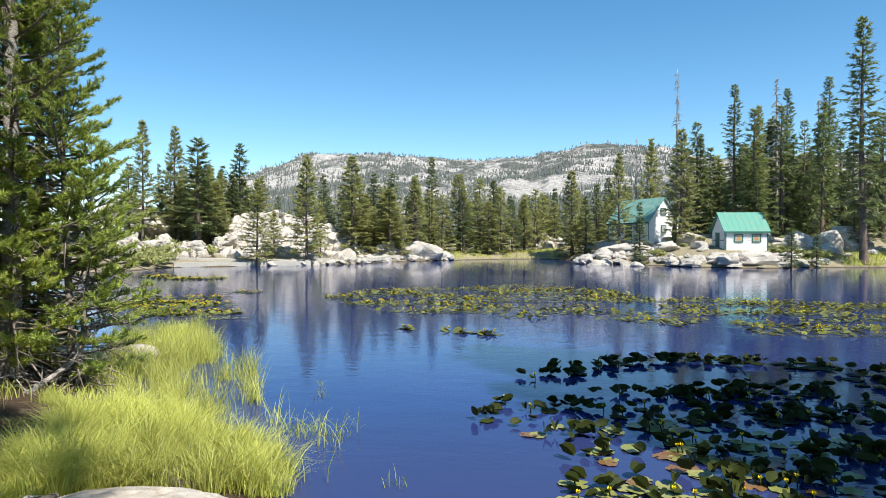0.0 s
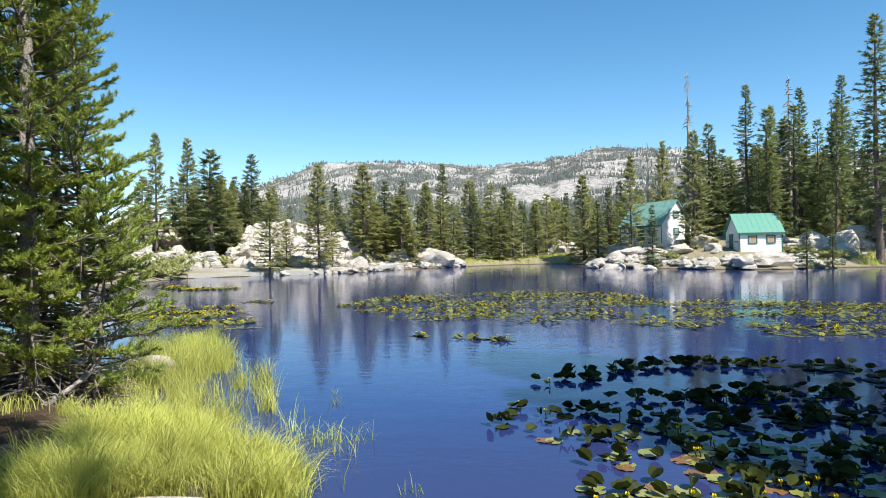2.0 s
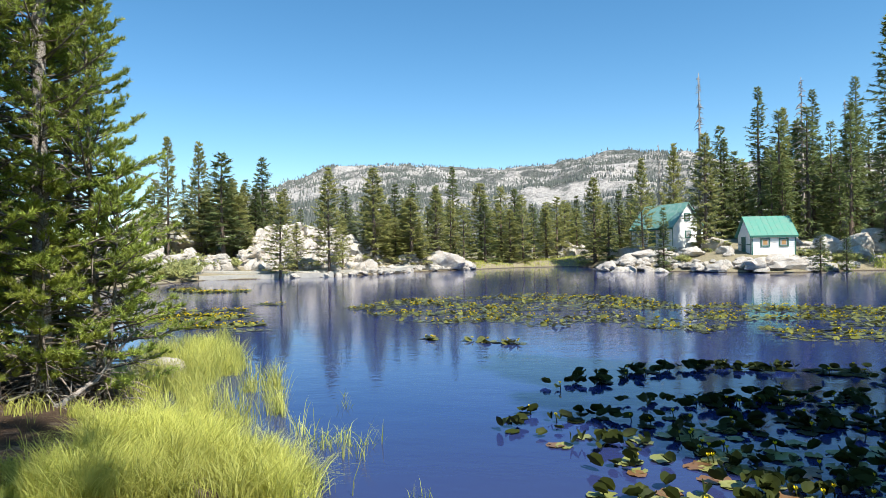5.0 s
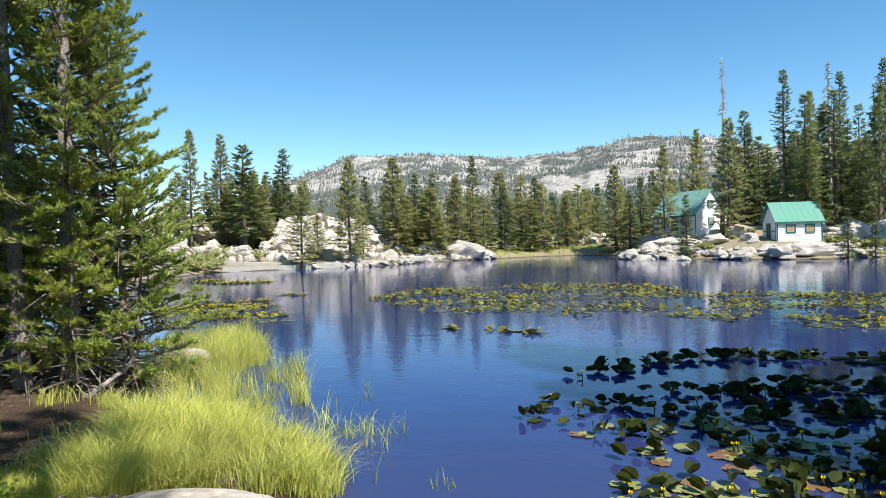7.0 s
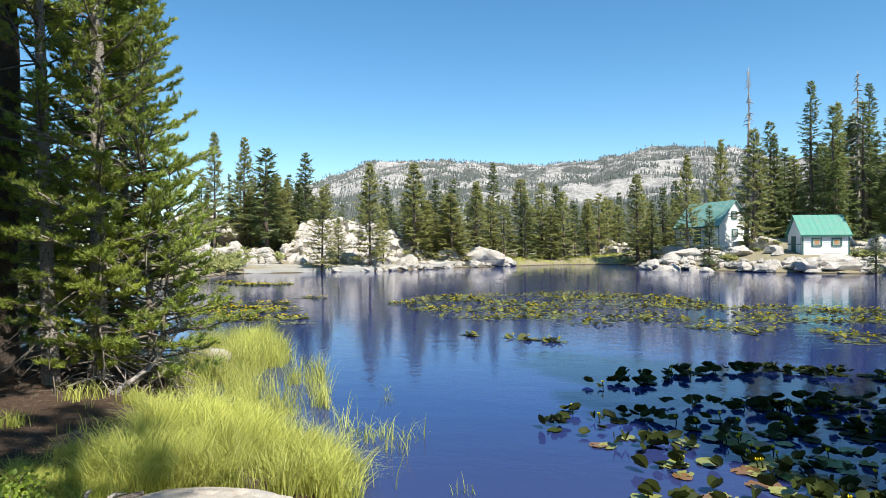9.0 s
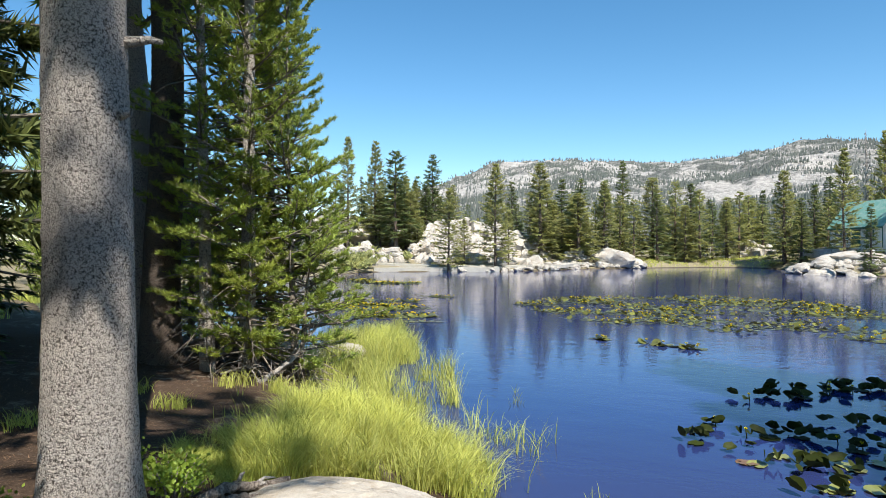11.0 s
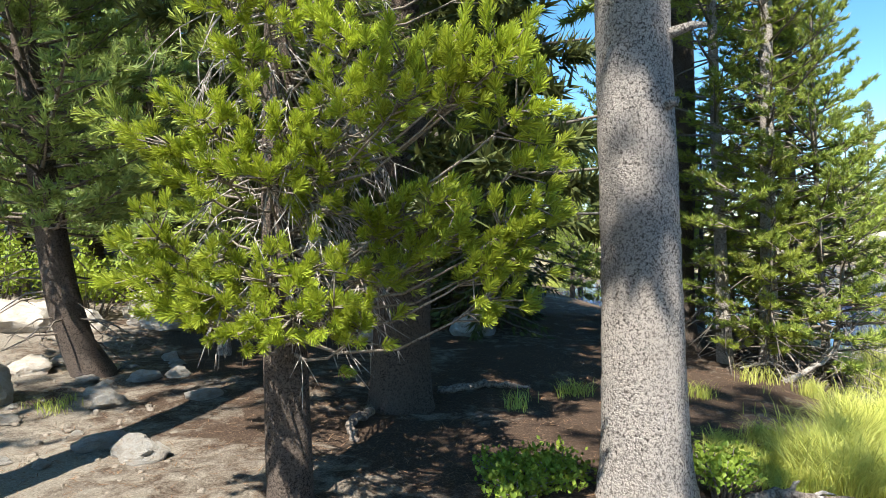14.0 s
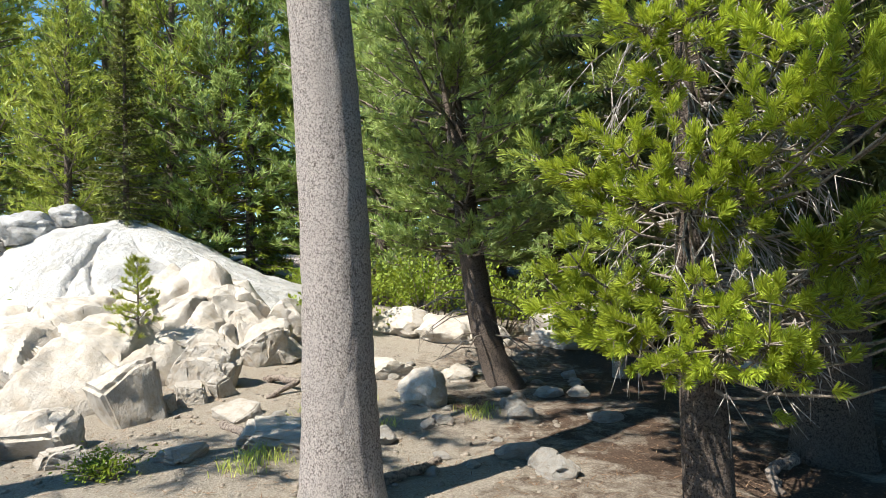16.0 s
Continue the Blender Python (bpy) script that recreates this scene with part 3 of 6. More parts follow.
LEFT_SHORE = [
    ("pine_a", -29.5, 62.7, 12.6, 0.86), ("fir_b", -29.9, 67.0, 8.3, 0.78), ("pine_a", -27.5, 65.9, 12.4, 0.9), ("pine_c", -23.9, 63.0, 11.4, 1.29),
    ("pine_b", -23.8, 65.2, 8.6, 0.86), ("pine_c", -25.6, 79.4, 10.9, 1.1), ("pine_b", -16.5, 57.2, 7.8, 1.25), ("pine_b", -12.7, 60.3, 10.0, 1.18),
    ("fir_b", -14.0, 74.3, 8.4, 1.32), ("fir_c", -10.0, 71.0, 10.6, 1.37), ("fir_b", -8.6, 79.2, 9.0, 1.43), ("fir_c", -6.0, 72.5, 7.6, 1.95),
]
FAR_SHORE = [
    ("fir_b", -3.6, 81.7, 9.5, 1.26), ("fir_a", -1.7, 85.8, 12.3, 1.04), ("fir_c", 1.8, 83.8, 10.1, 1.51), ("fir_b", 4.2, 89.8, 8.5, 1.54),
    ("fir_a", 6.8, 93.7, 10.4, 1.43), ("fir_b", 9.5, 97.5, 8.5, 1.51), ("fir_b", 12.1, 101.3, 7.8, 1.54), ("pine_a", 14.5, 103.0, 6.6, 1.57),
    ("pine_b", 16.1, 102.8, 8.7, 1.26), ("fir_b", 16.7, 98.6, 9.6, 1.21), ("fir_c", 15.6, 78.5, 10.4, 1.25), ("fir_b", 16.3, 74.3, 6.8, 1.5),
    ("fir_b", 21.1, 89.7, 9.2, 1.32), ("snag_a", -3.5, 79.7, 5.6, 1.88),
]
CABIN_SHORE = [
    ("pine_b", 19.1, 69.6, 10.3, 0.96), ("fir_b", 23.1, 92.3, 10.5, 1.33), ("snag_a", 26.7, 91.4, 16.0, 0.7), ("pine_b", 28.9, 90.7, 15.3, 0.85),
    ("fir_b", 18.3, 59.4, 6.2, 1.18), ("snag_a", 24.0, 67.1, 18.4, 0.72), ("fir_c", 24.3, 65.9, 11.9, 0.98), ("fir_a", 32.3, 82.2, 13.1, 1.06),
    ("fir_b", 35.0, 85.4, 12.5, 1.2), ("fir_b", 37.6, 87.6, 10.1, 1.37), ("tall", 33.0, 73.2, 17.0, 0.95), ("pine_a", 37.7, 77.7, 15.2, 0.72),
    ("fir_c", 34.8, 72.4, 10.6, 0.95),
]
POINT = [
    ("snag_b", 37.6, 73.3, 18.0, 0.9), ("tall", 41.3, 78.2, 17.4, 0.9), ("fir_b", 27.9, 51.3, 4.5, 1.2), ("fir_a", 43.0, 77.3, 8.4, 1.51),
    ("snag_b", 42.0, 73.3, 15.2, 1.1), ("pine_c", 42.6, 72.9, 14.5, 0.9), ("tall", 45.1, 76.1, 18.3, 0.95), ("fir_a", 46.3, 75.4, 7.1, 1.78),
    ("tall", 36.4, 55.7, 21.1, 0.95), ("fir_a", 38.9, 61.2, 4.8, 1.79), ("fir_b", 31.4, 54.0, 3.9, 1.2), ("tall", 40.6, 57.7, 17.9, 0.9),
    ("fir_a", 43.1, 58.4, 14.9, 0.92),
]
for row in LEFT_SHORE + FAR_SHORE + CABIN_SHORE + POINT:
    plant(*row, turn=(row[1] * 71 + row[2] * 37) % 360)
# younger trees about the feet of the shore trees
rng = random.Random(29)
for kind, x, y, H, wide in LEFT_SHORE:
    for _ in range(1 if -18 < x < -9 else 3):
        plant(rng.choice(("pine_b", "fir_c", "pine_a", "pine_b")), x + rng.uniform(-2.4, 2.4), y + rng.uniform(2.0, 6.0), H * rng.uniform(0.38, 0.7), rng.uniform(1.2, 1.7), rng.uniform(0, 360))
for k in range(16):
    plant(rng.choice(("pine_b", "fir_c", "fir_b")), rng.uniform(-33, -7), rng.uniform(74, 84), rng.uniform(5, 8.5), rng.uniform(1.1, 1.5), rng.uniform(0, 360))
# the wood that closes the view behind the shore trees
rng = random.Random(21)
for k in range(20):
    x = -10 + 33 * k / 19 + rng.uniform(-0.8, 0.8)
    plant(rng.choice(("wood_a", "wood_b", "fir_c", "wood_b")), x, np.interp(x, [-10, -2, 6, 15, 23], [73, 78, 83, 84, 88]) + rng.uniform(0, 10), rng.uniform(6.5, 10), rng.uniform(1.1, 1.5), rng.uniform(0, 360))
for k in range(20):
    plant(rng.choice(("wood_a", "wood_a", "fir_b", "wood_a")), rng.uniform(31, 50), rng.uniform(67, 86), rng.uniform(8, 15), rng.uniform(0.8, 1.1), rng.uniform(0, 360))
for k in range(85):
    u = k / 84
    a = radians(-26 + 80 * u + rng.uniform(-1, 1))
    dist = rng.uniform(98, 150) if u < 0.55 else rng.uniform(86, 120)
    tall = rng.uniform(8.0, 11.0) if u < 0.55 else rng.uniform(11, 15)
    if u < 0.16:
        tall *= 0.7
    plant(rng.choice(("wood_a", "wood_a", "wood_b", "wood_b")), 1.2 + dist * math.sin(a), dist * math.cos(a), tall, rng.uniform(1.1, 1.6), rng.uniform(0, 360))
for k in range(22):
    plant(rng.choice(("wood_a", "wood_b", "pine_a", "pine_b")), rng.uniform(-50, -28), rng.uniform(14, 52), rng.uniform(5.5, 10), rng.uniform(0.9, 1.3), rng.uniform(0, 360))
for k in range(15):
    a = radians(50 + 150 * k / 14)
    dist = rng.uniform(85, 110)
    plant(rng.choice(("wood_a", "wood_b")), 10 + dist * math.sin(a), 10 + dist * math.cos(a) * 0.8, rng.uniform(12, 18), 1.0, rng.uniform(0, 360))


# ---------------------------------------------------------------- rocks
def boulder_mesh(name, seed, material, detail=3, rough=0.2, planes=11, sharp=1.0, cracks=0.05):
    """A block of granite: broken flat faces, worn edges, cracks."""
    rng = random.Random(seed * 13 + 5)
    cut = []
    for _ in range(planes):
        nrm = Vector((rng.gauss(0, 1), rng.gauss(0, 1), rng.gauss(0, 0.8))).normalized()
        cut.append((nrm, rng.uniform(0.62, 0.95)))
    bm = bmesh.new()
    bmesh.ops.create_icosphere(bm, subdivisions=detail, radius=1.0)
    o = Vector((seed * 7.3, seed * 3.1, seed * 1.7))
    for v in bm.verts:
        p = v.co.normalized()
        r = 1.1
        for nrm, d in cut:
            c = p.dot(nrm)
            if c > 0.1:
                r = min(r, d / c)
        f = 0.9 * (1 - sharp) + r * sharp
        f *= 1 + 0.5 * rough * noise.fractal(p * 1.4 + o, 0.9, 2.0, 5) + 0.5 * rough * abs(noise.noise(p * 2.7 + o))
        f += 0.035 * noise.noise(p * 5 + o) + 0.015 * noise.noise(p * 13 + o)
        if abs(noise.noise(p * 1.9 + o * 2)) < 0.04:
            f -= cracks
        v.co = p * f
        if v.co.z < -0.45:
            v.co.z = -0.45 - (v.co.z + 0.45) * 0.1
    me = bpy.data.meshes.new(name)
    bm.to_mesh(me)
    bm.free()
    me.polygons.foreach_set("use_smooth", [True] * len(me.polygons))
    me.set_sharp_from_angle(angle=radians(32))
    me.materials.append(material)
    return me


ROCKS = [boulder_mesh("boulder", s, M_GRANITE_FAR, 3, 0.4, 15) for s in range(1, 7)]
ROCKS_NEAR = [boulder_mesh("boulder", s + 20, M_GRANITE_NEAR, 4, 0.22) for s in range(5)]
ROCK_GREY = boulder_mesh("boulder", 41, M_GRANITE_GREY, 4, 0.15, 14, 0.6)


def rock(me, x, y, sx, sy, sz, turn=0.0, sink=0.3, label="pale weathered granite boulder at the water's edge", tip=0.0, z=None):
    ob = new("boulder", me)
    base = z_at(x, y) if z is None else z
    ob.matrix_world = pose(x, y, max(base, -0.1) + sz * (0.45 - sink * 0.5), tip, tip * 0.6, turn) @ Matrix.Diagonal((sx, sy, sz, 1))
    return tagged(ob, label, "boulder", "granite boulders on the shore")


rng = random.Random(5)
# big outcrops on the left shore
BIG = [boulder_mesh("outcrop", s + 70, M_GRANITE_FAR, 5, 0.55, 18, 1.0, 0.12) for s in range(4)]
for i, (x, y, sx, sy, sz, t) in enumerate(((-18.7, 66, 1.6, 1.6, 1.3, 30), (-6.4, 72.5, 1.6, 1.3, 0.9, 0), (-21.5, 64.5, 2.0, 1.6, 1.5, 70), (-24.0, 61.2, 2.0, 1.4, 1.1, 0), (-26.8, 60.2, 2.2, 1.5, 1.3, 20), (-29.4, 58.8, 2.0, 1.6, 1.4, 50),
                                           (-25, 70, 3.0, 2.4, 2.0, 80), (-30, 68, 3.2, 2.4, 2.4, 130), (-35, 64, 3.4, 2.6, 2.3, 160), (-28, 78, 4, 3, 2.8, 220), (-36, 72, 4, 3, 3.0, 10))):
    rock(BIG[i % 4], x, y, sx, sy, sz, t, 0.25, "large pale fractured granite outcrop above the shore")


def cliff(label, foot, back, tops, seed, nu=150, nv=70, amp=1.0, steep=0.62, count=70, material=None, group="granite boulders on the shore"):
    """A broken granite slope: foot and back are lines on the ground, tops the crest's height along them. Joints split it into blocks."""
    rng = random.Random(seed)
    a = Acc()
    cells = [(rng.uniform(0, 1), rng.uniform(0, 1), rng.uniform(-0.55, 0.55)) for _ in range(count)]
    length = sum((Vector(q) - Vector(p)).length for p, q in zip(foot, foot[1:]))
    f3, b3 = [Vector((*p, 0)) for p in foot], [Vector((*p, 0)) for p in back]
    cu, cv, cs = (np.array(c) for c in zip(*cells))
    where, rise = [], []
    for j in range(nv):
        v = j / (nv - 1)
        for i in range(nu):
            u = i / (nu - 1)
            p = along(f3, u).lerp(along(b3, u), 0.12 + 0.88 * v)
            top = float(np.interp(u, np.linspace(0, 1, len(tops)), tops))
            d2 = ((u - cu + 0.03 * noise.noise(Vector((u * 9, v * 9, seed)))) * length / 4.2) ** 2 + ((v - cv) * 0.9) ** 2
            k0, k1 = np.argpartition(d2, 1)[:2]
            step = float(cs[k0])
            joint = math.sqrt(d2[k1]) - math.sqrt(d2[k0])
            h = top * (v ** steep) * (1 - 0.25 * max(0.0, v - 0.8) / 0.2)
            q = Vector((u * length, v * 6, seed * 1.7))
            h += amp * (step * 0.8 + 0.5 * noise.noise(q * 0.7) + 0.22 * noise.noise(q * 1.9) + 0.1 * noise.noise(q * 4.7)) * min(1.0, v * 5)
            h -= 0.4 * amp * math.exp(-(joint / 0.02) ** 2) * min(1.0, v * 6)
            edge = min(1.0, u * 9, (1 - u) * 9)
            where.append((p.x + 0.3 * amp * step, p.y - amp * (0.6 * step + 0.25 * noise.noise(q * 1.3))))
            rise.append(max(0.0, h) * edge ** 0.6 - 0.3)
    ground_z = land([p[0] for p in where], [p[1] for p in where])
    a.v = [(p[0], p[1], float(g) + r) for p, g, r in zip(where, ground_z, rise)]
    for j in range(nv - 1):
        for i in range(nu - 1):
            k = j * nu + i
            a.f.append((k, k + 1, k + nu + 1, k + nu))
    ob = single("granite_cliff", a, material or M_GRANITE_FAR, label, "rock", group)
    ob.data.set_sharp_from_angle(angle=radians(30))
    return ob


cliff("tall broken pale granite slope above the shore road", [(-23.0, 61.2), (-18.5, 61.8), (-14, 63.2), (-9.8, 66.8)], [(-25, 71.5), (-19.5, 72), (-13.5, 73), (-8.5, 76)], [2.6, 3.8, 4.9, 5.0, 4.3, 4.2, 3.3, 2.2, 1.0], 3)
cliff("pale granite slabs above the far inlet", [(8.5, 88.5), (12, 88.5), (16.5, 87.5)], [(8, 95), (12.5, 95), (18, 94)], [1.5, 2.6, 3.2, 2.8, 3.4, 2.4, 1.5], 5, 70, 36)
for k in range(46):
    x = -30 + 27 * k / 45 + rng.uniform(-0.6, 0.6)
    y = np.interp(x, [-30, -22.5, -17, -12, -8, -5.8, -2], [58, 56.5, 58.5, 61, 65, 70.5, 73]) + rng.uniform(0.2, 4.0)
    s = rng.uniform(0.3, 0.85)
    if -23 < x < -13:
        y += 2.6
    rock(rng.choice(ROCKS), x, y, s * rng.uniform(0.8, 1.6), s, s * rng.uniform(0.6, 0.95), rng.uniform(0, 360))
for k in range(90):
    x = -24 + 24 * k / 89 + rng.uniform(-0.3, 0.3)
    y = np.interp(x, [-24, -22.5, -17, -12, -8, -5.8, -2, 2.3], [50, 54, 57, 59, 63.4, 69.4, 72, 76.6]) + rng.uniform(-0.1, 1.3)
    s = rng.uniform(0.15, 0.45)
    if x < -15.5:
        continue
    rock(rng.choice(ROCKS), x, y, s * rng.uniform(1, 1.8), s, s * rng.uniform(0.6, 1.0), rng.uniform(0, 360))
rock(ROCKS[1], -2.6, 73.2, 2.2, 1.5, 1.6, 20)
rock(ROCKS[3], 0.2, 75.0, 1.5, 1.0, 0.7, 50)
# the rocky point with the cabins
for k in range(110):
    x = 13.4 + 20 * k / 109 + rng.uniform(-0.4, 0.4)
    edge = np.interp(x, [13, 16, 19, 21, 24, 27, 31.5, 36], [62.6, 62.9, 60.2, 56.4, 54, 53, 55.2, 55])
    s = rng.uniform(0.2, 0.7)
    rock(rng.choice(ROCKS), x, edge + rng.uniform(-0.1, 4.6), s * rng.uniform(1, 1.7), s, s * rng.uniform(0.5, 0.85), rng.uniform(0, 360))
for k in range(60):
    x, y = rng.uniform(14.5, 42), rng.uniform(57, 70)
    s = rng.uniform(0.25, 0.8)
    if not (25.5 < x < 31.2 and 58.8 < y < 64.5):
        rock(rng.choice(ROCKS), x, y, s * rng.uniform(1, 1.7), s, s * rng.uniform(0.5, 0.9), rng.uniform(0, 360), label="pale granite boulder on the rocky point")
for x, y, sx, sy, sz, t in ((19, 65.5, 2.2, 1.6, 0.8, 10), (22.2, 63.5, 1.6, 1.3, 0.6, 40), (26.5, 54.6, 2.0, 1.1, 0.8, 0), (24.5, 54.8, 1.7, 1.2, 0.75, 70), (17, 66, 2.0, 1.4, 0.7, 0),
                            (33.4, 60, 2.2, 1.6, 1.4, 30), (36.2, 61, 2.6, 1.8, 1.5, 70), (38.5, 62, 2.4, 1.6, 1.5, 10), (34.8, 58.5, 1.6, 1.1, 0.8, 0), (25.2, 65.8, 1.4, 1.0, 1.1, 15)):
    rock(ROCKS[int(x) % 6], x, y, sx, sy, sz, t)

# pale low wall and the road along the left shore
w = Acc()
WALL = [(-22.6, 54.0), (-19.6, 55.9), (-17, 57.0), (-14.5, 57.9), (-12, 58.9)]
for (ax, ay), (bx, by) in zip(WALL, WALL[1:]):
    n = Vector((ay - by, bx - ax, 0)).normalized() * 0.45
    vs = [(x, y, z) for z in (-0.3, 0.4) for x, y in ((ax, ay), (bx, by), (bx + n.x, by + n.y), (ax + n.x, ay + n.y))]
    w.add(vs, [(0, 1, 5, 4), (1, 2, 6, 5), (2, 3, 7, 6), (3, 0, 4, 7), (4, 5, 6, 7)])
single("retaining_wall", w, M_CONCRETE, "low pale concrete wall along the water", "wall", smooth=False)
w = Acc()
RD = [(-34, 55), (-28, 58), (-22, 58.6), (-16, 60.2), (-11, 63.2), (-8, 67), (-6.5, 72), (-8, 80)]
rims = []
for i, (x, y) in enumerate(RD):
    (ax, ay), (bx, by) = RD[max(i - 1, 0)], RD[min(i + 1, len(RD) - 1)]
    n = Vector((by - ay, ax - bx, 0)).normalized() * 1.3
    z = max(z_at(x, y), 0.45) + 0.06
    rims.append([(x + n.x, y + n.y, z - 0.3), (x + n.x, y + n.y, z), (x - n.x, y - n.y, z)])
for p, q in zip(rims, rims[1:]):
    w.add(p + q, [(0, 3, 4, 1), (1, 4, 5, 2)])
single("road", w, M_CONCRETE, "pale dusty road along the far shore", "road", kind="structure", smooth=False)


# ---------------------------------------------------------------- cabins
def bars(acc, x0, x1, z0, z1, y, t, d):
    """A frame of four bars in the plane y."""
    acc.box(x0 - t, x0, y - d, y, z0 - t, z1 + t)
    acc.box(x1, x1 + t, y - d, y, z0 - t, z1 + t)
    acc.box(x0, x1, y - d, y, z1, z1 + t)
    acc.box(x0, x1, y - d, y, z0 - t, z0)


def hut(name, label, L, W, eave, ridge, at, roof_label, boards, over=0.22, roof_mat=None):
    """A gabled hut. Its long front runs along x at y = 0, the back at y = W; it stands on z = 0."""
    root = tagged(new(name), label, "cabin")
    roof_mat = roof_mat or M_ROOF
    root.matrix_world = at
    body = Acc()
    t = 0.12
    body.box(0, L, 0, t, -0.5, eave)
    body.box(0, L, W - t, W, -0.5, eave)
    for x0 in (0.0, L - t):
        x1 = x0 + t
        y0, y1 = t, W - t
        vs = [(x, y, z) for x in (x0, x1) for y, z in ((y0, -0.5), (y1, -0.5), (y1, eave), (W / 2, ridge - 0.06), (y0, eave))]
        body.add(vs, [(0, 1, 2, 3, 4), (9, 8, 7, 6, 5)] + [(i, (i + 1) % 5 + 0, (i + 1) % 5 + 5, i + 5) for i in range(5)])
    part("wall", body, M_WHITE, root, smooth=False)
    # lap boards on the front and on both gables
    n = round((eave - 0.02) / boards)
    for i in range(n):
        b = Acc()
        z0, z1 = i * eave / n, (i + 1) * eave / n
        b.add([(0, -0.035, z0), (L, -0.035, z0), (L, -0.008, z1), (0, -0.008, z1), (0, 0, z0), (L, 0, z0)], [(0, 1, 2, 3), (4, 5, 1, 0)])
        part("board", b, M_WHITE, root, smooth=False)
    roof = Acc()
    sl = (ridge - eave) / (W / 2)
    for sg in (0, 1):
        ya, yb = (-over, W / 2) if sg == 0 else (W + over, W / 2)
        za, zb = eave - over * sl, ridge
        vs = [(x, y, z + dz) for dz in (0.0, 0.09) for x in (-over, L + over) for y, z in ((ya, za), (yb, zb))]
        roof.add(vs, [(0, 1, 3, 2), (4, 6, 7, 5), (0, 4, 5, 1), (2, 3, 7, 6), (0, 2, 6, 4), (1, 5, 7, 3)])
    ro = part("roof", roof, roof_mat, root, roof_label, smooth=False)
    seams = Acc()
    k = int(L / 0.45)
    for i in range(k + 1):
        x = -over + (L + 2 * over) * i / k
        seams.add([(x - 0.02, -over, eave - over * sl + 0.09), (x + 0.02, -over, eave - over * sl + 0.09), (x + 0.02, W / 2, ridge + 0.09), (x - 0.02, W / 2, ridge + 0.09),
                   (x, -over, eave - over * sl + 0.105), (x, W / 2, ridge + 0.105)], [(0, 4, 5, 3), (4, 1, 2, 5)])
    part("seam", seams, roof_mat, ro, smooth=False)
    trim = Acc()
    for x in (-0.05, L - 0.06):
        trim.box(x, x + 0.11, -0.05, -0.036, -0.1, eave)
    trim.box(-over, L + over, -over - 0.02, -over, eave - over * sl - 0.06, eave - over * sl + 0.12)
    part("trim", trim, M_GREEN_TRIM, root, "dark green painted trim", smooth=False)
    return root


def window(root, x0, x1, z0, z1, y=-0.04, blind=True):
    fr, pa, bl = Acc(), Acc(), Acc()
    bars(fr, x0, x1, z0, z1, y, 0.09, 0.05)
    w = part("window", fr, M_GREEN_TRIM, root, "green framed window with a drawn blind" if blind else "dark window", smooth=False)
    pa.box(x0, x1, y - 0.01, y - 0.002, z0, z1)
    part("pane", pa, M_PANE, w, smooth=False)
    if blind:
        bl.box(x0 + 0.14, x1 - 0.14, y - 0.016, y - 0.012, z0 + 0.08, z1 - 0.08)
        part("blind", bl, M_SHADE, w, smooth=False)


def pane_material():
    N = Nodes("window_pane")
    N.noise(N.coords(), 2)
    return N.finish((0.35, 0.36, 0.36), 0.08, 0.6)


M_PANE = pane_material()
cab = hut("small_cabin", "small white board cabin with a green roof on the rocks", 3.86, 3.1, 1.92, 3.55, pose(26.38, 60, 1.34), "bright green metal roof", 0.19)
window(cab, 0.85, 1.5, 0.88, 1.45)
window(cab, 2.5, 3.15, 0.88, 1.45)
dr, pn = Acc(), Acc()
dr.box(-0.06, -0.012, 1.35, 2.05, 0.05, 1.72)
door = part("door", dr, M_GREEN_TRIM, cab, "closed dark green door", smooth=False)
for y0, y1 in ((0.25, 1.15), (2.2, 2.95)):
    pn.box(-0.03, -0.012, y0, y1, 0.95, 1.03)
    pn.box(-0.03, -0.012, y0, y0 + 0.06, 0.1, 1.75)
part("trim", pn, M_GREEN_TRIM, cab, smooth=False)
fo = Acc()
for i in range(9):
    fo.box(0.1 + i * 0.42, 0.45 + i * 0.42, 0.02, 0.3, -0.75, -0.02)
part("footing", fo, M_GRANITE_GREY, cab, "dry stone footing", smooth=False)

house = hut("white_house", "white board house with a worn green roof among the trees", 7.4, 3.8, 2.05, 4.5, pose(19.4, 76.0, 2.42, 0, 0, -69), "worn green roof with pale bare patches", 0.24, 0.22, M_ROOF_WORN)
dr = Acc()
dr.box(3.3, 4.5, -0.08, -0.04, 0.0, 1.65)
part("door", dr, M_GREEN_TRIM, house, "wide dark green door", smooth=False)
window(house, 0.9, 1.7, 0.85, 1.5, -0.04, False)
window(house, 2.1, 2.7, 0.85, 1.5, -0.04, False)
window(house, 5.4, 6.2, 0.85, 1.5, -0.04, False)
for y0, z0 in ((1.5, 0.75), (1.45, 2.6)):
    g, pn = Acc(), Acc()
    g.box(7.41, 7.47, y0, y0 + 0.7, z0, z0 + 0.8)
    wn_ = part("window", g, M_GREEN_TRIM, house, "green framed gable window", smooth=False)
    pn.box(7.472, 7.48, y0 + 0.1, y0 + 0.6, z0 + 0.1, z0 + 0.7)
    part("pane", pn, M_PANE, wn_, smooth=False)
fo = Acc()
fo.box(-1.2, 9, -2.4, -2.0, -1.3, -0.25)
part("terrace_wall", fo, M_GRANITE_GREY, house, "low dry stone terrace wall", smooth=False)


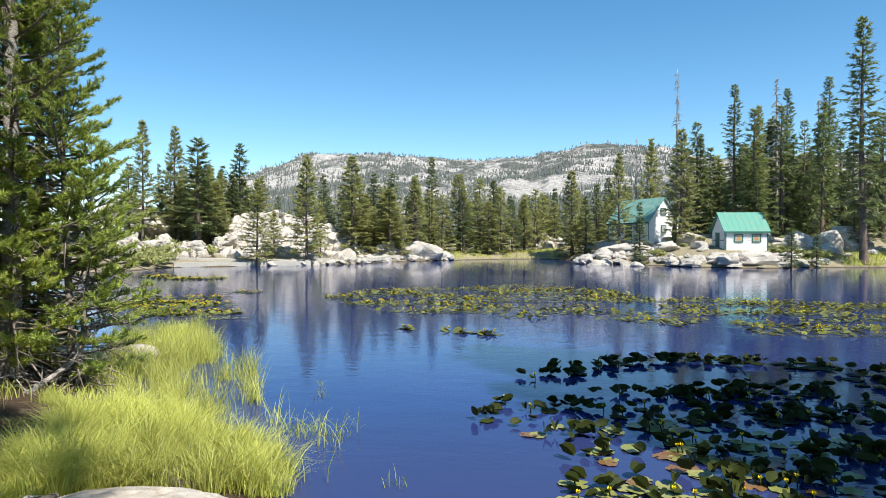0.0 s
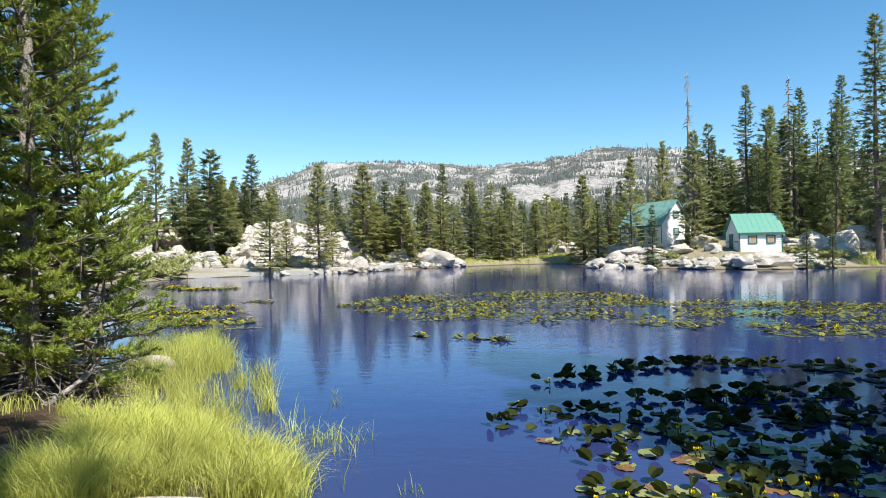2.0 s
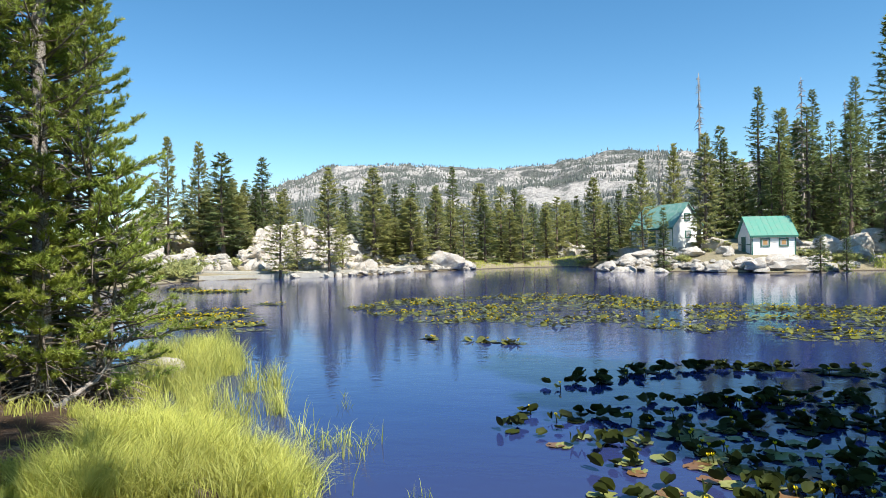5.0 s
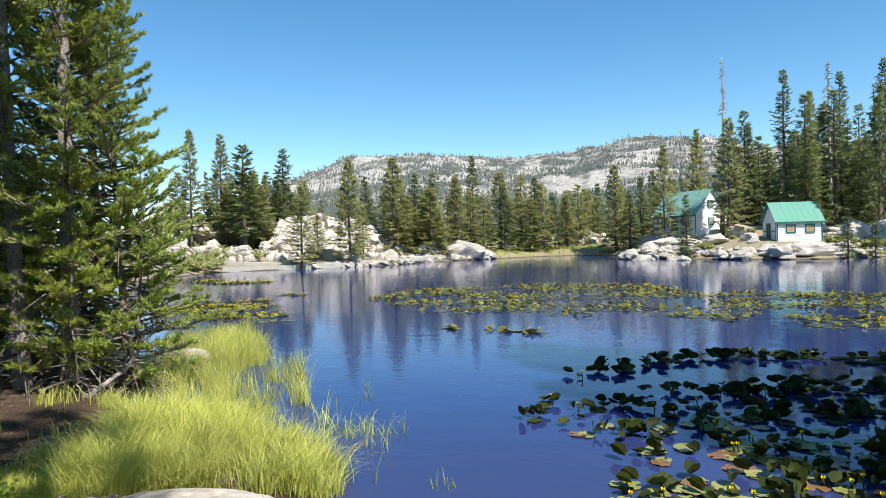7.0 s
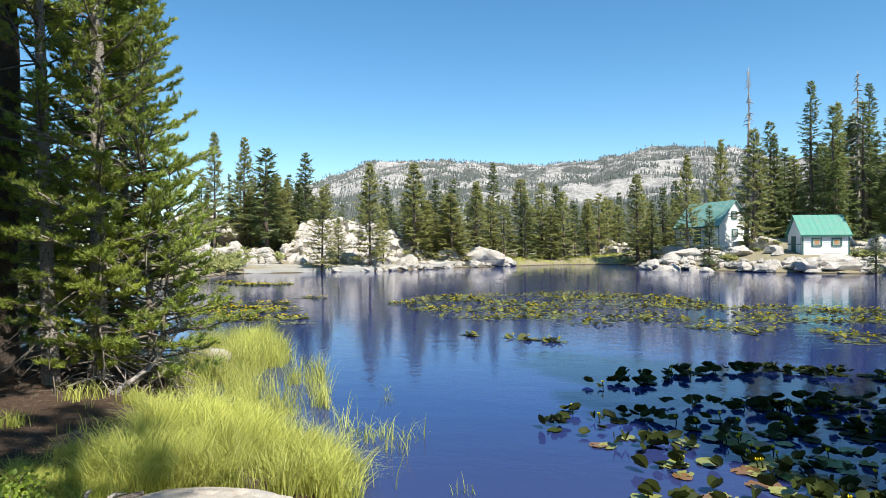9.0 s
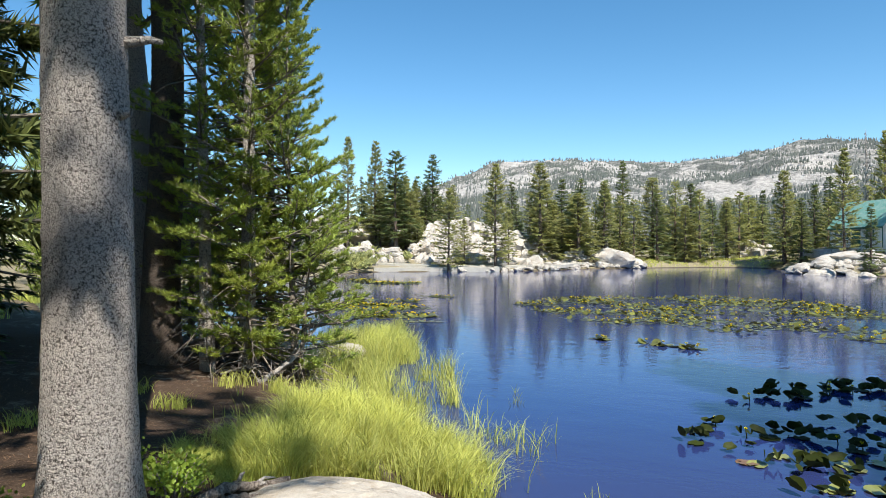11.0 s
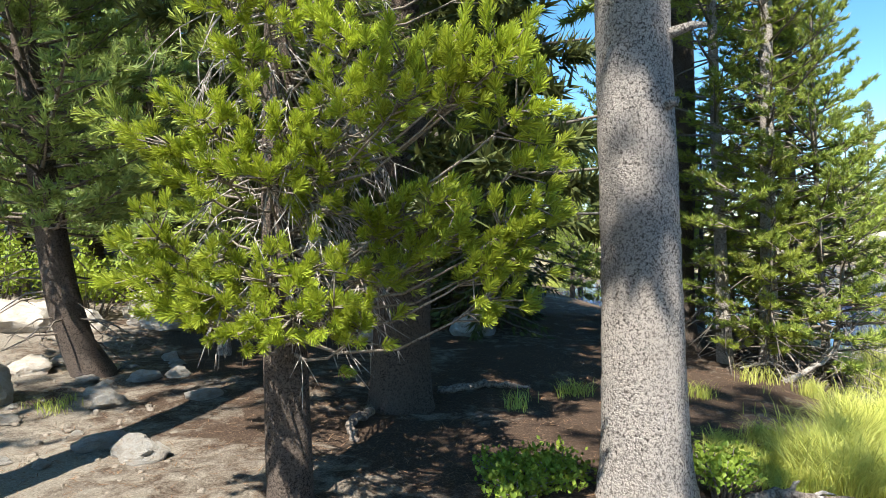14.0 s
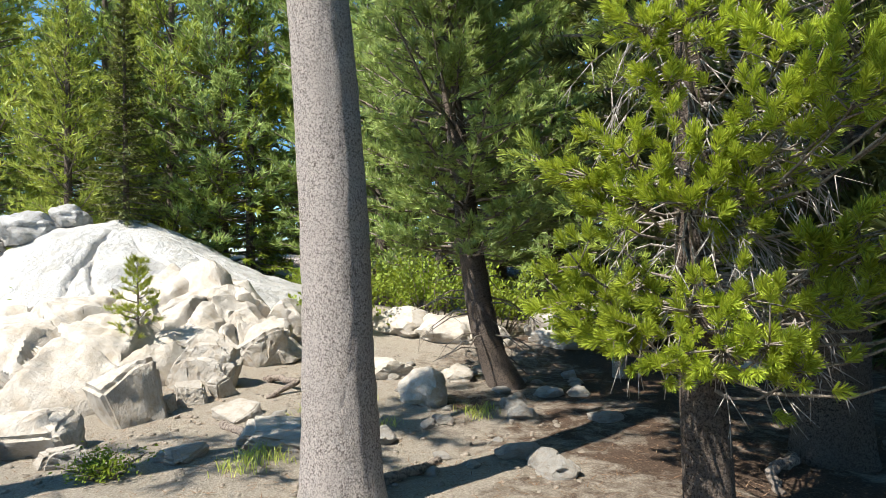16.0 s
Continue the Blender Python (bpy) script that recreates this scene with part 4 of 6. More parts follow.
# ---------------------------------------------------------------- trees of the near bank
def big_trunk(name, label, x, y, H, r, seed, lean=(0.0, 0.0), crown=0.42, width=2.6, mat=None, knots=(), boughs=60, thin=1.0, needles=None, tufts=34, blade=(10, 0.026)):
    """A mature pine whose trunk stands close by: finely shaped bark, a high crown."""
    rng = random.Random(seed)
    root = tagged(new(name), label, "tree", "pines of the near bank")
    root.location = (x, y, z_at(x, y) - 0.05)
    n, sides = 190, 60
    tr = Acc()
    for i in range(n):
        t = (i / (n - 1)) ** 1.6
        z = H * t - 0.25 * (1 - t)
        cx, cy = lean[0] * t * H + 0.05 * math.sin(z * 0.7 + seed), lean[1] * t * H + 0.04 * math.sin(z * 0.9 + 2 * seed)
        rr = r * (1 - 0.9 * t ** 1.1) * (1 + 0.24 * math.exp(-max(z, 0) / 0.28))
        for s in range(sides):
            a = 2 * math.pi * s / sides
            q = Vector((math.cos(a) * 1.2, math.sin(a) * 1.2, z * 0.5 + seed))
            f = 1 + 0.05 * noise.noise(q * 1.6) + 0.03 * noise.noise(q * 7) + 0.035 * (rng.random() - 0.5)
            f += 0.10 * math.exp(-max(z, 0) / 0.3) * math.sin(a * 4 + seed)
            tr.v.append((cx + rr * f * math.cos(a), cy + rr * f * math.sin(a), z))
    for i in range(n - 1):
        for s in range(sides):
            s2 = (s + 1) % sides
            tr.f.append((i * sides + s, i * sides + s2, (i + 1) * sides + s2, (i + 1) * sides + s))
    trunk = part("trunk", tr, mat or M_BARK_GREY, root)
    for kz, ka, kl in knots:
        kn = Acc()
        o = Vector((math.cos(ka), math.sin(ka), 0.25))
        c = Vector((lean[0] * kz, lean[1] * kz, kz))
        kn.tube([c + o * r * 0.7, c + o * (r + kl * 0.5), c + o * (r + kl) + Vector((0, 0, -0.03))], [0.04, 0.028, 0.014], 8, 0.3, rng)
        part("knot", kn, mat or M_BARK_GREY, trunk)
    br, cr = Acc(), Acc()
    for k in range(boughs):
        t = crown + (0.97 - crown) * (k + rng.random()) / boughs
        u = (t - crown) / (1 - crown)
        an, L = k * 2.4 + rng.random(), width * (1 - u) ** 0.6 * (0.6 + 0.5 * rng.random())
        el = -0.2 + 0.8 * u
        d0 = Vector((math.cos(an) * math.cos(el), math.sin(an) * math.cos(el), math.sin(el)))
        p0 = Vector((lean[0] * t * H, lean[1] * t * H, t * H))
        rb = min(1.0, width / 2.6) ** 1.5
        br.tube([p0, p0 + d0 * L * 0.5, p0 + d0 * L + Vector((0, 0, 0.1 * L))], [0.05 * rb, 0.03 * rb, 0.01 * rb], 4)
        side = d0.cross(Vector((0, 0, 1))).normalized()
        for m in range(int(tufts * (thin + (1 - thin) * min(1.0, u * 5)))):
            s = 0.25 + 0.75 * rng.random()
            d = (d0 + side * rng.uniform(-1.2, 1.2) + Vector((0, 0, rng.uniform(0, 0.8)))).normalized()
            tuft(cr, p0 + d0 * L * s + d * 0.35 * rng.random(), d, 0.24, blade[0], blade[1], rng, 1.1, 0.6)
    tagged(part("branchwork", br, M_TWIG, root), kind="stuff")
    part("crown", cr, needles or M_NEEDLE_SHORE, root, smooth=False)
    return root


big_trunk("pine_tree", "tall pine with a dappled scaly grey trunk", -2.35, 3.15, 19, 0.285, 3, (-0.012, 0.0), 0.48, 1.7,
          knots=((3.1, 0.62, 0.16), (3.4, -0.8, 0.08), (2.62, 0.3, -0.02)), boughs=95)
# the shade on this trunk is put into its dark bark colour
big_trunk("pine_tree", "tall pine with its trunk coloured dark for shade", -6.25, 8.3, 18, 0.3, 5, (-0.004, 0.0), 0.3, 2.6, M_BARK_DARK, knots=((2.0, 0.5, 0.3),))
big_trunk("pine_tree", "tall leaning pine behind the dappled pine", -7.0, 8.6, 19, 0.3, 6, (-0.025, -0.012), 0.32, 2.6, M_BARK_GREY)
big_trunk("pine_tree", "tall pine with a sunlit grey trunk and lichen spots", -4.1, -1.3, 18, 0.275, 9, (-0.004, -0.048), 0.36, 2.0, M_BARK_PINK, knots=((1.75, -1.6, 0.0),), boughs=115, thin=0.5)
big_trunk("pine_tree", "slim pine with a thin crown that dapples the path", -3.1, -5.1, 12, 0.15, 16, (0.0, 0.0), 0.4, 1.3, boughs=22, thin=0.5, tufts=9)
big_trunk("pine_tree", "pine with a thin wide crown that dapples the path", -1.7, -7.2, 16, 0.18, 21, (0.0, 0.0), 0.4, 1.5, boughs=26, thin=0.5, tufts=9)
# three unseen pines, added so that their thin crowns dapple the grey trunk
big_trunk("pine_tree", "unseen slim pine added to dapple the grey trunk", 1.8, -1.4, 12.0, 0.11, 23, (0.0, 0.0), 0.8, 1.5, boughs=14, thin=0.6, tufts=9)
big_trunk("pine_tree", "unseen tall pine added to dapple the grey trunk", 4.1, -3.3, 19, 0.2, 15, (0.0, 0.0), 0.75, 1.5, boughs=30, thin=0.5, tufts=9)
big_trunk("pine_tree", "unseen slim pine added to dapple the trunk's foot", 2.5, -4.6, 13.6, 0.16, 18, (0.0, 0.0), 0.55, 1.0, boughs=20, thin=0.5, tufts=10)
# dark bark and dark fir needles carry this pine's shade in their colour
big_trunk("pine_tree", "thick pine behind a young pine, coloured dark for shade", -5.35, 2.85, 17, 0.31, 12, (0.0, 0.005), 0.12, 2.7, M_BARK_DARK, boughs=230, needles=M_FIR_DARK, blade=(16, 0.022))

NEAR_GROUP = "pines of the near bank"
L_SHORE = "young shoreline pine with sparse bright needle tufts"
# place, height, trunk, reach, whorls, where the crown begins, lean
SHORE_PINES = ((-4.85, 8.5, 13.0, 0.12, 1.45, 44, 0.05, 0.1), (-5.35, 8.2, 12.0, 0.1, 1.2, 36, 0.08, 0.2), (-5.5, 9.3, 9.0, 0.07, 1.0, 22, 0.12, 0.15),
               (-4.35, 9.1, 6.6, 0.06, 1.5, 24, 0.04, 0.25), (-5.0, 8.9, 8.6, 0.06, 1.3, 24, 0.06, 0.2), (-5.1, 9.6, 9.5, 0.09, 1.3, 24, 0.06, 0.1), (-4.25, 9.0, 3.6, 0.04, 1.1, 13, 0.03, 0.2), (-4.8, 8.3, 3.0, 0.035, 0.9, 10, 0.04, 0.1))
for i, (x, y, H, r, wd, nb, bs, ln) in enumerate(SHORE_PINES):
    t = conifer("young_pine", 60 + i, H, r, bs, wd, "pine", nb, 4, 12, (0.085, 22, 0.006), (M_BARK_GREY if i < 2 else M_TWIG, M_TWIG, M_NEEDLE_SHORE), L_SHORE, group=NEAR_GROUP,
                lean=ln, bend=0.06, sides=10, bare=0.3, low_dead=50, full=0.6, ragged=0.35, dead_len=0.7, gaps=0.12)
    t.location = (x, y, z_at(x, y))

# the young pine close to the path, with long bright brushes of needles
def brush_pine():
    rng = random.Random(77)
    root = tagged(new("young_pine"), "young pine with bright long-needled brushes and dead twigs", "tree", NEAR_GROUP)
    foot = z_at(-3.45, 1.0)
    root.location = (-3.45, 1.0, foot)
    tr, br, dead, cr, shade_needles = Acc(), Acc(), Acc(), Acc(), Acc()
    H = 9.0
    pts = [Vector((0.02 * math.sin(i), 0.05 * i / 12 + 0.02 * math.cos(i * 1.3), H * i / 13)) for i in range(14)]
    tr.tube([Vector((0, 0, -0.2))] + pts, [0.19] + [0.155 * (1 - 0.9 * i / 13) for i in range(14)], 20, 0.07, rng)
    # boughs by the place of their bright ends: height, heading in degrees, reach
    low = [(2.25, -62, 0.91), (1.87, -49, 0.86), (1.78, -27, 0.88), (1.84, -13, 0.91), (1.86, 0, 0.92), (1.73, 10, 0.91), (2.14, -47, 0.63), (2.05, -23, 0.8), (2.07, -5, 0.77), (2.05, -59, 0.76), (2.06, -69, 0.89),
           (1.95, -38, 0.95), (1.9, -75, 0.8)]
    left = [(2.77, -63, 0.82), (2.88, -47, 0.77), (2.86, -30, 0.72), (2.76, -15, 0.74), (2.67, 1, 0.72), (2.62, -43, 0.75), (2.57, -22, 0.76), (2.46, 2, 0.59), (2.59, -71, 0.67)]
    top = [(3.37, 4, 0.74), (3.29, 12, 0.91), (3.05, 2, 0.86), (3.08, 10, 1.06), (3.12, 10, 1.34), (3.08, 13, 1.53), (3.05, 16, 1.69), (3.05, 17, 1.84), (2.91, 11, 1.29), (2.89, 8, 0.99), (2.81, 20, 1.85), (3.23, -30, 0.65), (3.5, -36, 0.82), (2.92, 16, 1.56), (3.49, -21, 0.72)]
    right = [(2.25, 19, 0.92), (2.15, 23, 1.15), (2.23, 24, 1.37), (2.24, 27, 1.62), (2.44, 23, 1.34), (2.06, 25, 1.52), (2.19, 30, 1.68), (1.9, 27, 1.53), (2.39, 30, 1.72), (2.06, 16, 0.88), (2.6, 27, 1.78), (2.36, 20, 1.09)]
    ends = [(z, az, L, True) for z, az, L in low + left + top + right]
    ends += [(rng.uniform(1.8, 3.4), rng.uniform(80, 230), rng.uniform(0.6, 1.4), False) for _ in range(26)]
    ends += [(rng.uniform(3.5, 8.6), rng.uniform(20, 240), rng.uniform(0.5, 1.5), False) for _ in range(90)]
    ends += [(rng.uniform(3.7, 8.6), rng.uniform(-120, 20), rng.uniform(0.3, 0.75), False) for _ in range(34)]
    for z, az, L, near in ends:
        az = radians(az)
        d0 = Vector((math.cos(az), math.sin(az), 0))
        z -= foot
        end = Vector((d0.x * L, d0.y * L, z))
        start = along(pts, max(0.1, (z - 0.12 * L - 0.1) / H))
        path = [start.lerp(end, q) + Vector((0, 0, -0.14 * L * math.sin(q * 3.14))) for q in (0, 0.3, 0.6, 0.85, 1.0)]
        br.tube(path, [0.015, 0.011, 0.008, 0.006, 0.004], 6)
        side = Vector((-d0.y, d0.x, 0))
        for m in range(16 if near else 10):
            q = rng.random() ** 0.5
            p = along(path, 1.0 - min(0.75, 0.45 / L) * (1 - q))
            d = (d0 * rng.uniform(0.1, 0.9) + side * rng.uniform(-1.0, 1.0) + Vector((0, 0, rng.uniform(-0.35, 0.75)))).normalized()
            r = p + d * rng.uniform(0.03, 0.22)
            br.tube([p, r], [0.006, 0.004], 4)
            e = (d * 0.7 + d0 * 0.25 + Vector((rng.uniform(-0.3, 0.3), rng.uniform(-0.3, 0.3), rng.uniform(0.1, 0.7)))).normalized()
            if near:
                brush(cr, r, e, 0.06, 105, 0.0019, rng, 0.075)
            else:
                for _ in range(2):
                    f = (e + Vector((rng.uniform(-0.8, 0.8), rng.uniform(-0.8, 0.8), rng.uniform(-0.4, 0.6)))).normalized()
                    brush(shade_needles, r + f * 0.04, f, 0.07, 34, 0.0036, rng, 0.11)
    # dead twigs hang below the live boughs, most of them on the side of the path
    for k in range(170):
        z = rng.uniform(1.35, 3.4)
        p = along(pts, z / H)
        an = radians(rng.gauss(35, 45) if k % 4 else rng.uniform(-120, 240))
        p = p + Vector((math.cos(an), math.sin(an), 0)) * 0.05
        d = Vector((math.cos(an), math.sin(an), rng.uniform(-0.5, 0.4))).normalized()
        for j in range(4):
            q = p + d * rng.uniform(0.12, 0.26)
            dead.tube([p, q], [0.008 - 0.0015 * j, 0.0065 - 0.0015 * j], 4)
            if j:
                for _ in range(2):
                    e = (d + Vector((rng.uniform(-1, 1), rng.uniform(-1, 1), rng.uniform(-1.6, 0.1)))).normalized()
                    dead.tube([q, q + e * rng.uniform(0.08, 0.22)], [0.004, 0.002], 3)
            p, d = q, (d + Vector((rng.uniform(-0.35, 0.35), rng.uniform(-0.35, 0.35), -0.4))).normalized()
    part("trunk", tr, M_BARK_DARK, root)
    tagged(part("branchwork", br, M_TWIG, root), kind="stuff")
    part("deadwood", dead, M_DEADWOOD, root, "bare grey dead twigs")
    # upper and rear needles take a darker material in place of crown shade
    part("crown", shade_needles, M_NEEDLE_SHORE, root, "dense upper and rear boughs, needles coloured darker for shade", smooth=False)
    # the sunlit brushes get the brighter needle colour
    part("young_foliage", cr, M_NEEDLE, root, "sunlit brushes of long needles in a brighter green", smooth=False)


brush_pine()
# the leaning pine beyond the path
t = conifer("leaning_pine", 31, 8.5, 0.2, 0.2, 2.2, "pine", 40, 6, 11, (0.13, 22, 0.009), (M_BARK_DARK, M_TWIG, M_NEEDLE_MID), "leaning pine with a curved dark trunk and full crown", group=NEAR_GROUP,
            sides=16, bare=0.3, low_dead=40, full=0.55, ragged=0.3, dead_len=0.4,
            path_pts=[Vector((0.01 * i, -0.26 * (1 - math.exp(-8.5 * i / 23 / 0.55)) - 0.035 * i, 8.5 * i / 23)) for i in range(24)])
t.location = (-8.2, 0.1, z_at(-8.2, 0.1))
t = conifer("young_pine", 35, 5.5, 0.085, 0.3, 1.3, "pine", 14, 4, 6, (0.12, 10, 0.009), (M_BARK_GREY, M_TWIG, M_NEEDLE_MID), "slim young pine behind the path", group=NEAR_GROUP, sides=10, low_dead=10)
t.location = (-9.0, 1.8, z_at(-9, 1.8))

# the wood behind the path
WOOD = "trees of the near wood"
MID = {
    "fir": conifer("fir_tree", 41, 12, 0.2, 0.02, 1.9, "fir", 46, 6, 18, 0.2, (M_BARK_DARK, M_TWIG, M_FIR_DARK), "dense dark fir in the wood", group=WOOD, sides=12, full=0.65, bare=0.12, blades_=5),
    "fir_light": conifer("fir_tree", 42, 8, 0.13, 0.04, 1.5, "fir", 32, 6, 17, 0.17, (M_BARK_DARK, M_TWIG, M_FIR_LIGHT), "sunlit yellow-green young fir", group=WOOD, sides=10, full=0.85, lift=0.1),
    "pine": conifer("pine_tree", 43, 12, 0.19, 0.06, 2.5, "pine", 30, 5, 10, (0.26, 7, 0.026), (M_BARK_DARK, M_TWIG, M_NEEDLE_SHORE), "bushy green pine in the wood", group=WOOD, sides=12, low_dead=20, full=0.6),
}
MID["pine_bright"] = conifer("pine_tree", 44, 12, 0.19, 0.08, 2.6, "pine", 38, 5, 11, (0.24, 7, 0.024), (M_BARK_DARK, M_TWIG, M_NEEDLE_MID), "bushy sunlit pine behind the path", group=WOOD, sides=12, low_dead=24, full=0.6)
MID_USED = set()


def plant_mid(kind, x, y, H, wide=1.0, turn=0.0):
    s = H / (8 if kind == "fir_light" else 12)
    m = pose(x, y, z_at(x, y) - 0.1, 0, 0, turn) @ Matrix.Diagonal((s * wide, s * wide, s, 1))
    if kind in MID_USED:
        k = MID[kind].scale
        return copy_thing(MID[kind], m @ Matrix.Diagonal((1 / k.x, 1 / k.y, 1 / k.z, 1)))
    MID_USED.add(kind)
    MID[kind].matrix_basis = m
    return MID[kind]


for i, (k, x, y, H, w_) in enumerate((("fir", -10.6, 6.9, 15, 0.8), ("fir", -10.6, 8.0, 14, 0.7), ("fir", -13.2, 8.4, 16, 0.85), ("fir", -9.0, 6.4, 11, 0.8), ("fir", -13.5, 6.2, 15, 1), ("fir", -12, 3.8, 14, 1), ("pine", -15.5, 10.3, 11, 0.8),
                                      ("pine", -17, 15.8, 7.0, 0.75), ("pine", -20, 19.0, 8.0, 0.8), ("fir_light", -24.5, 26, 7, 1), ("pine", -27, 24, 9, 1),
                                      ("pine_bright", -16.4, -2.6, 13, 0.9), ("pine_bright", -16.5, 0.5, 14, 1.0), ("pine", -18.5, -9.2, 13, 1.0), ("pine_bright", -21, -12.5, 15, 1.0), ("fir_light", -17.8, -6.6, 9.8, 0.95), ("pine_bright", -15.6, -1.0, 11, 1.1), ("pine_bright", -14.8, 1.6, 9, 1.0), ("pine_bright", -17.2, -2.2, 9, 0.9), ("pine_bright", -18.4, -4.0, 12, 1.1), ("pine", -17.5, 2.5, 12, 1.1), ("pine_bright", -18, -7.5, 12.5, 1.0), ("pine", -19.5, -5.4, 11, 0.9),
                                      ("pine", -20.0, -10.5, 11, 1.1), ("pine", -18.5, -12.5, 9, 1.0), ("fir", -22, -3.0, 14, 1.1), ("fir", -23, 3, 15, 1), ("fir", -20, 7, 14, 1), ("fir_light", -19.2, -8.4, 8.5, 0.9),
                                      ("pine", -24, -8, 13, 1.2), ("pine_bright", -26, -14, 14, 1.1), ("pine", -28, 10, 12, 1.1), ("fir", -30, 0, 15, 1.2), ("pine", -22.5, -15.5, 10, 1), ("fir_light", -21.5, -17.5, 8, 1), ("pine", -17.2, -14.0, 12, 1.1), ("pine_bright", -19.5, -16.0, 14, 1.0), ("pine", -24, -20, 15, 1.2), ("pine", -16.0, -10.8, 9, 1.0), ("fir", -15.2, -8.8, 8, 0.8), ("pine", -16, 5.0, 13, 1.1), ("fir", -14.8, 3.2, 14, 1.0))):
    plant_mid(k, x, y, H, w_, i * 67)
for i, (x, y, H, w_) in enumerate(((-7.6, 10.6, 4.2, 1.1), (-6.6, 10.2, 3.0, 1.2), (-8.8, 11.2, 5.5, 1.0), (-9.9, 10.6, 6.5, 0.9))):
    plant_mid("pine", x, y, H, w_, 40 + i * 90)
# trees behind the camera, whose shade lies on the lilies and the path
for i, (k, x, y, H, w_) in enumerate((("pine", 10.4, 1.2, 20, 0.62), ("fir", 11.6, 1.4, 22, 0.9), ("fir", 13.0, 0.8, 22, 1.0), ("fir", 10.4, -0.8, 19, 0.75), ("fir", 10, -9, 18, 1.0), ("pine", 16, 0.0, 20, 0.9))):
    plant_mid(k, x, y, H, w_, i * 77)


# ---------------------------------------------------------------- rocks of the near bank
def big_rock(name, label, seed, at, size, material, detail=5, rough=0.25, planes=16, sharp=1.0, category="boulder"):
    ob = new(name, boulder_mesh(name, seed, material, detail, rough, planes, sharp))
    ob.matrix_world = at @ Matrix.Diagonal((*size, 1))
    return tagged(ob, label, category, "granite of the near bank")


def dome():
    """A bare granite dome: sheets of rock that fall away from the top, parted by long cracks."""
    rng = random.Random(17)
    cx, cy, peak = -14.7, -8.7, 3.1
    seams = [(rng.uniform(-2.4, 2.6), rng.uniform(0.05, 0.35), rng.uniform(0.55, 1.15), rng.uniform(0.008, 0.022), rng.uniform(-0.35, 0.35)) for _ in range(15)]
    sheets = [(0.36, 0.09), (0.62, 0.13), (0.83, 0.16)]
    n, m = 480, 120
    a = Acc()
    for i in range(m):
        q = (i / (m - 1)) ** 0.8
        for k in range(n):
            th = 2 * math.pi * k / n - math.pi
            rx = 5.3 if abs(th) < 1.57 else 6.5
            ry = 7.0 if th > 0 else 6.0
            rho = q * 1.06
            x, y = cx + rho * rx * math.cos(th), cy + rho * ry * math.sin(th)
            v = Vector((x, y, 0))
            h = peak * (1 - rho ** (1.3 - 0.42 * max(0.0, math.sin(th)))) * (1 + 0.10 * noise.noise(v * 0.45))
            h += 0.16 * noise.noise(v * 0.8 + Vector((3, 0, 0))) + 0.05 * noise.noise(v * 2.3) + 0.018 * noise.noise(v * 7)
            # exfoliated sheets end in low steps
            for at, drop in sheets:
                e = at + 0.16 * noise.noise(Vector((math.cos(th) * 1.6, math.sin(th) * 1.6, at * 9)))
                h -= drop * min(1.0, max(0.0, (rho - e) / 0.012)) * max(0.0, 0.4 + noise.noise(Vector((th * 1.3, at * 5, 2.0))))
            for s, r0, r1, wd, sway in seams:
                if r0 < rho < r1:
                    off = (th - s - sway * (rho - r0) - 0.05 * math.sin(rho * 9 + s * 5) - 0.03 * noise.noise(Vector((rho * 14, s, 0)))) * rho * 5.0
                    h -= 0.2 * math.exp(-(off / (wd + 0.016)) ** 2) * min(1.0, (rho - r0) * 8) * min(1.0, (r1 - rho) * 8)
                    h += 0.025 * math.exp(-((off - 0.4) / 0.4) ** 2) * (1 if off > 0 else 0)
            a.v.append((x, y, 0.75 + h - (0.8 if i == m - 1 else 0.0)))
    for i in range(m - 1):
        for k in range(n):
            k2 = (k + 1) % n
            a.f.append((i * n + k, (i + 1) * n + k, (i + 1) * n + k2, i * n + k2))
    return single("granite_dome", a, M_GRANITE, "broad sunlit pale granite dome with long cracks", "rock", "granite of the near bank")


dome()
for x, y, z, sx, sy, sz, t in ((-14.2, -10.6, 3.3, 1.0, 0.7, 0.55, 20), (-13.4, -11.7, 2.85, 0.9, 0.8, 0.6, 70), (-14.6, -9.9, 3.65, 0.55, 0.45, 0.4, 10)):
    big_rock("boulder", "shaded grey granite boulder on top of the dome", 52, pose(x, y, z, 0, 0, t), (sx, sy, sz), M_GRANITE_GREY, 4, 0.25, 16, 1.0, "rock")


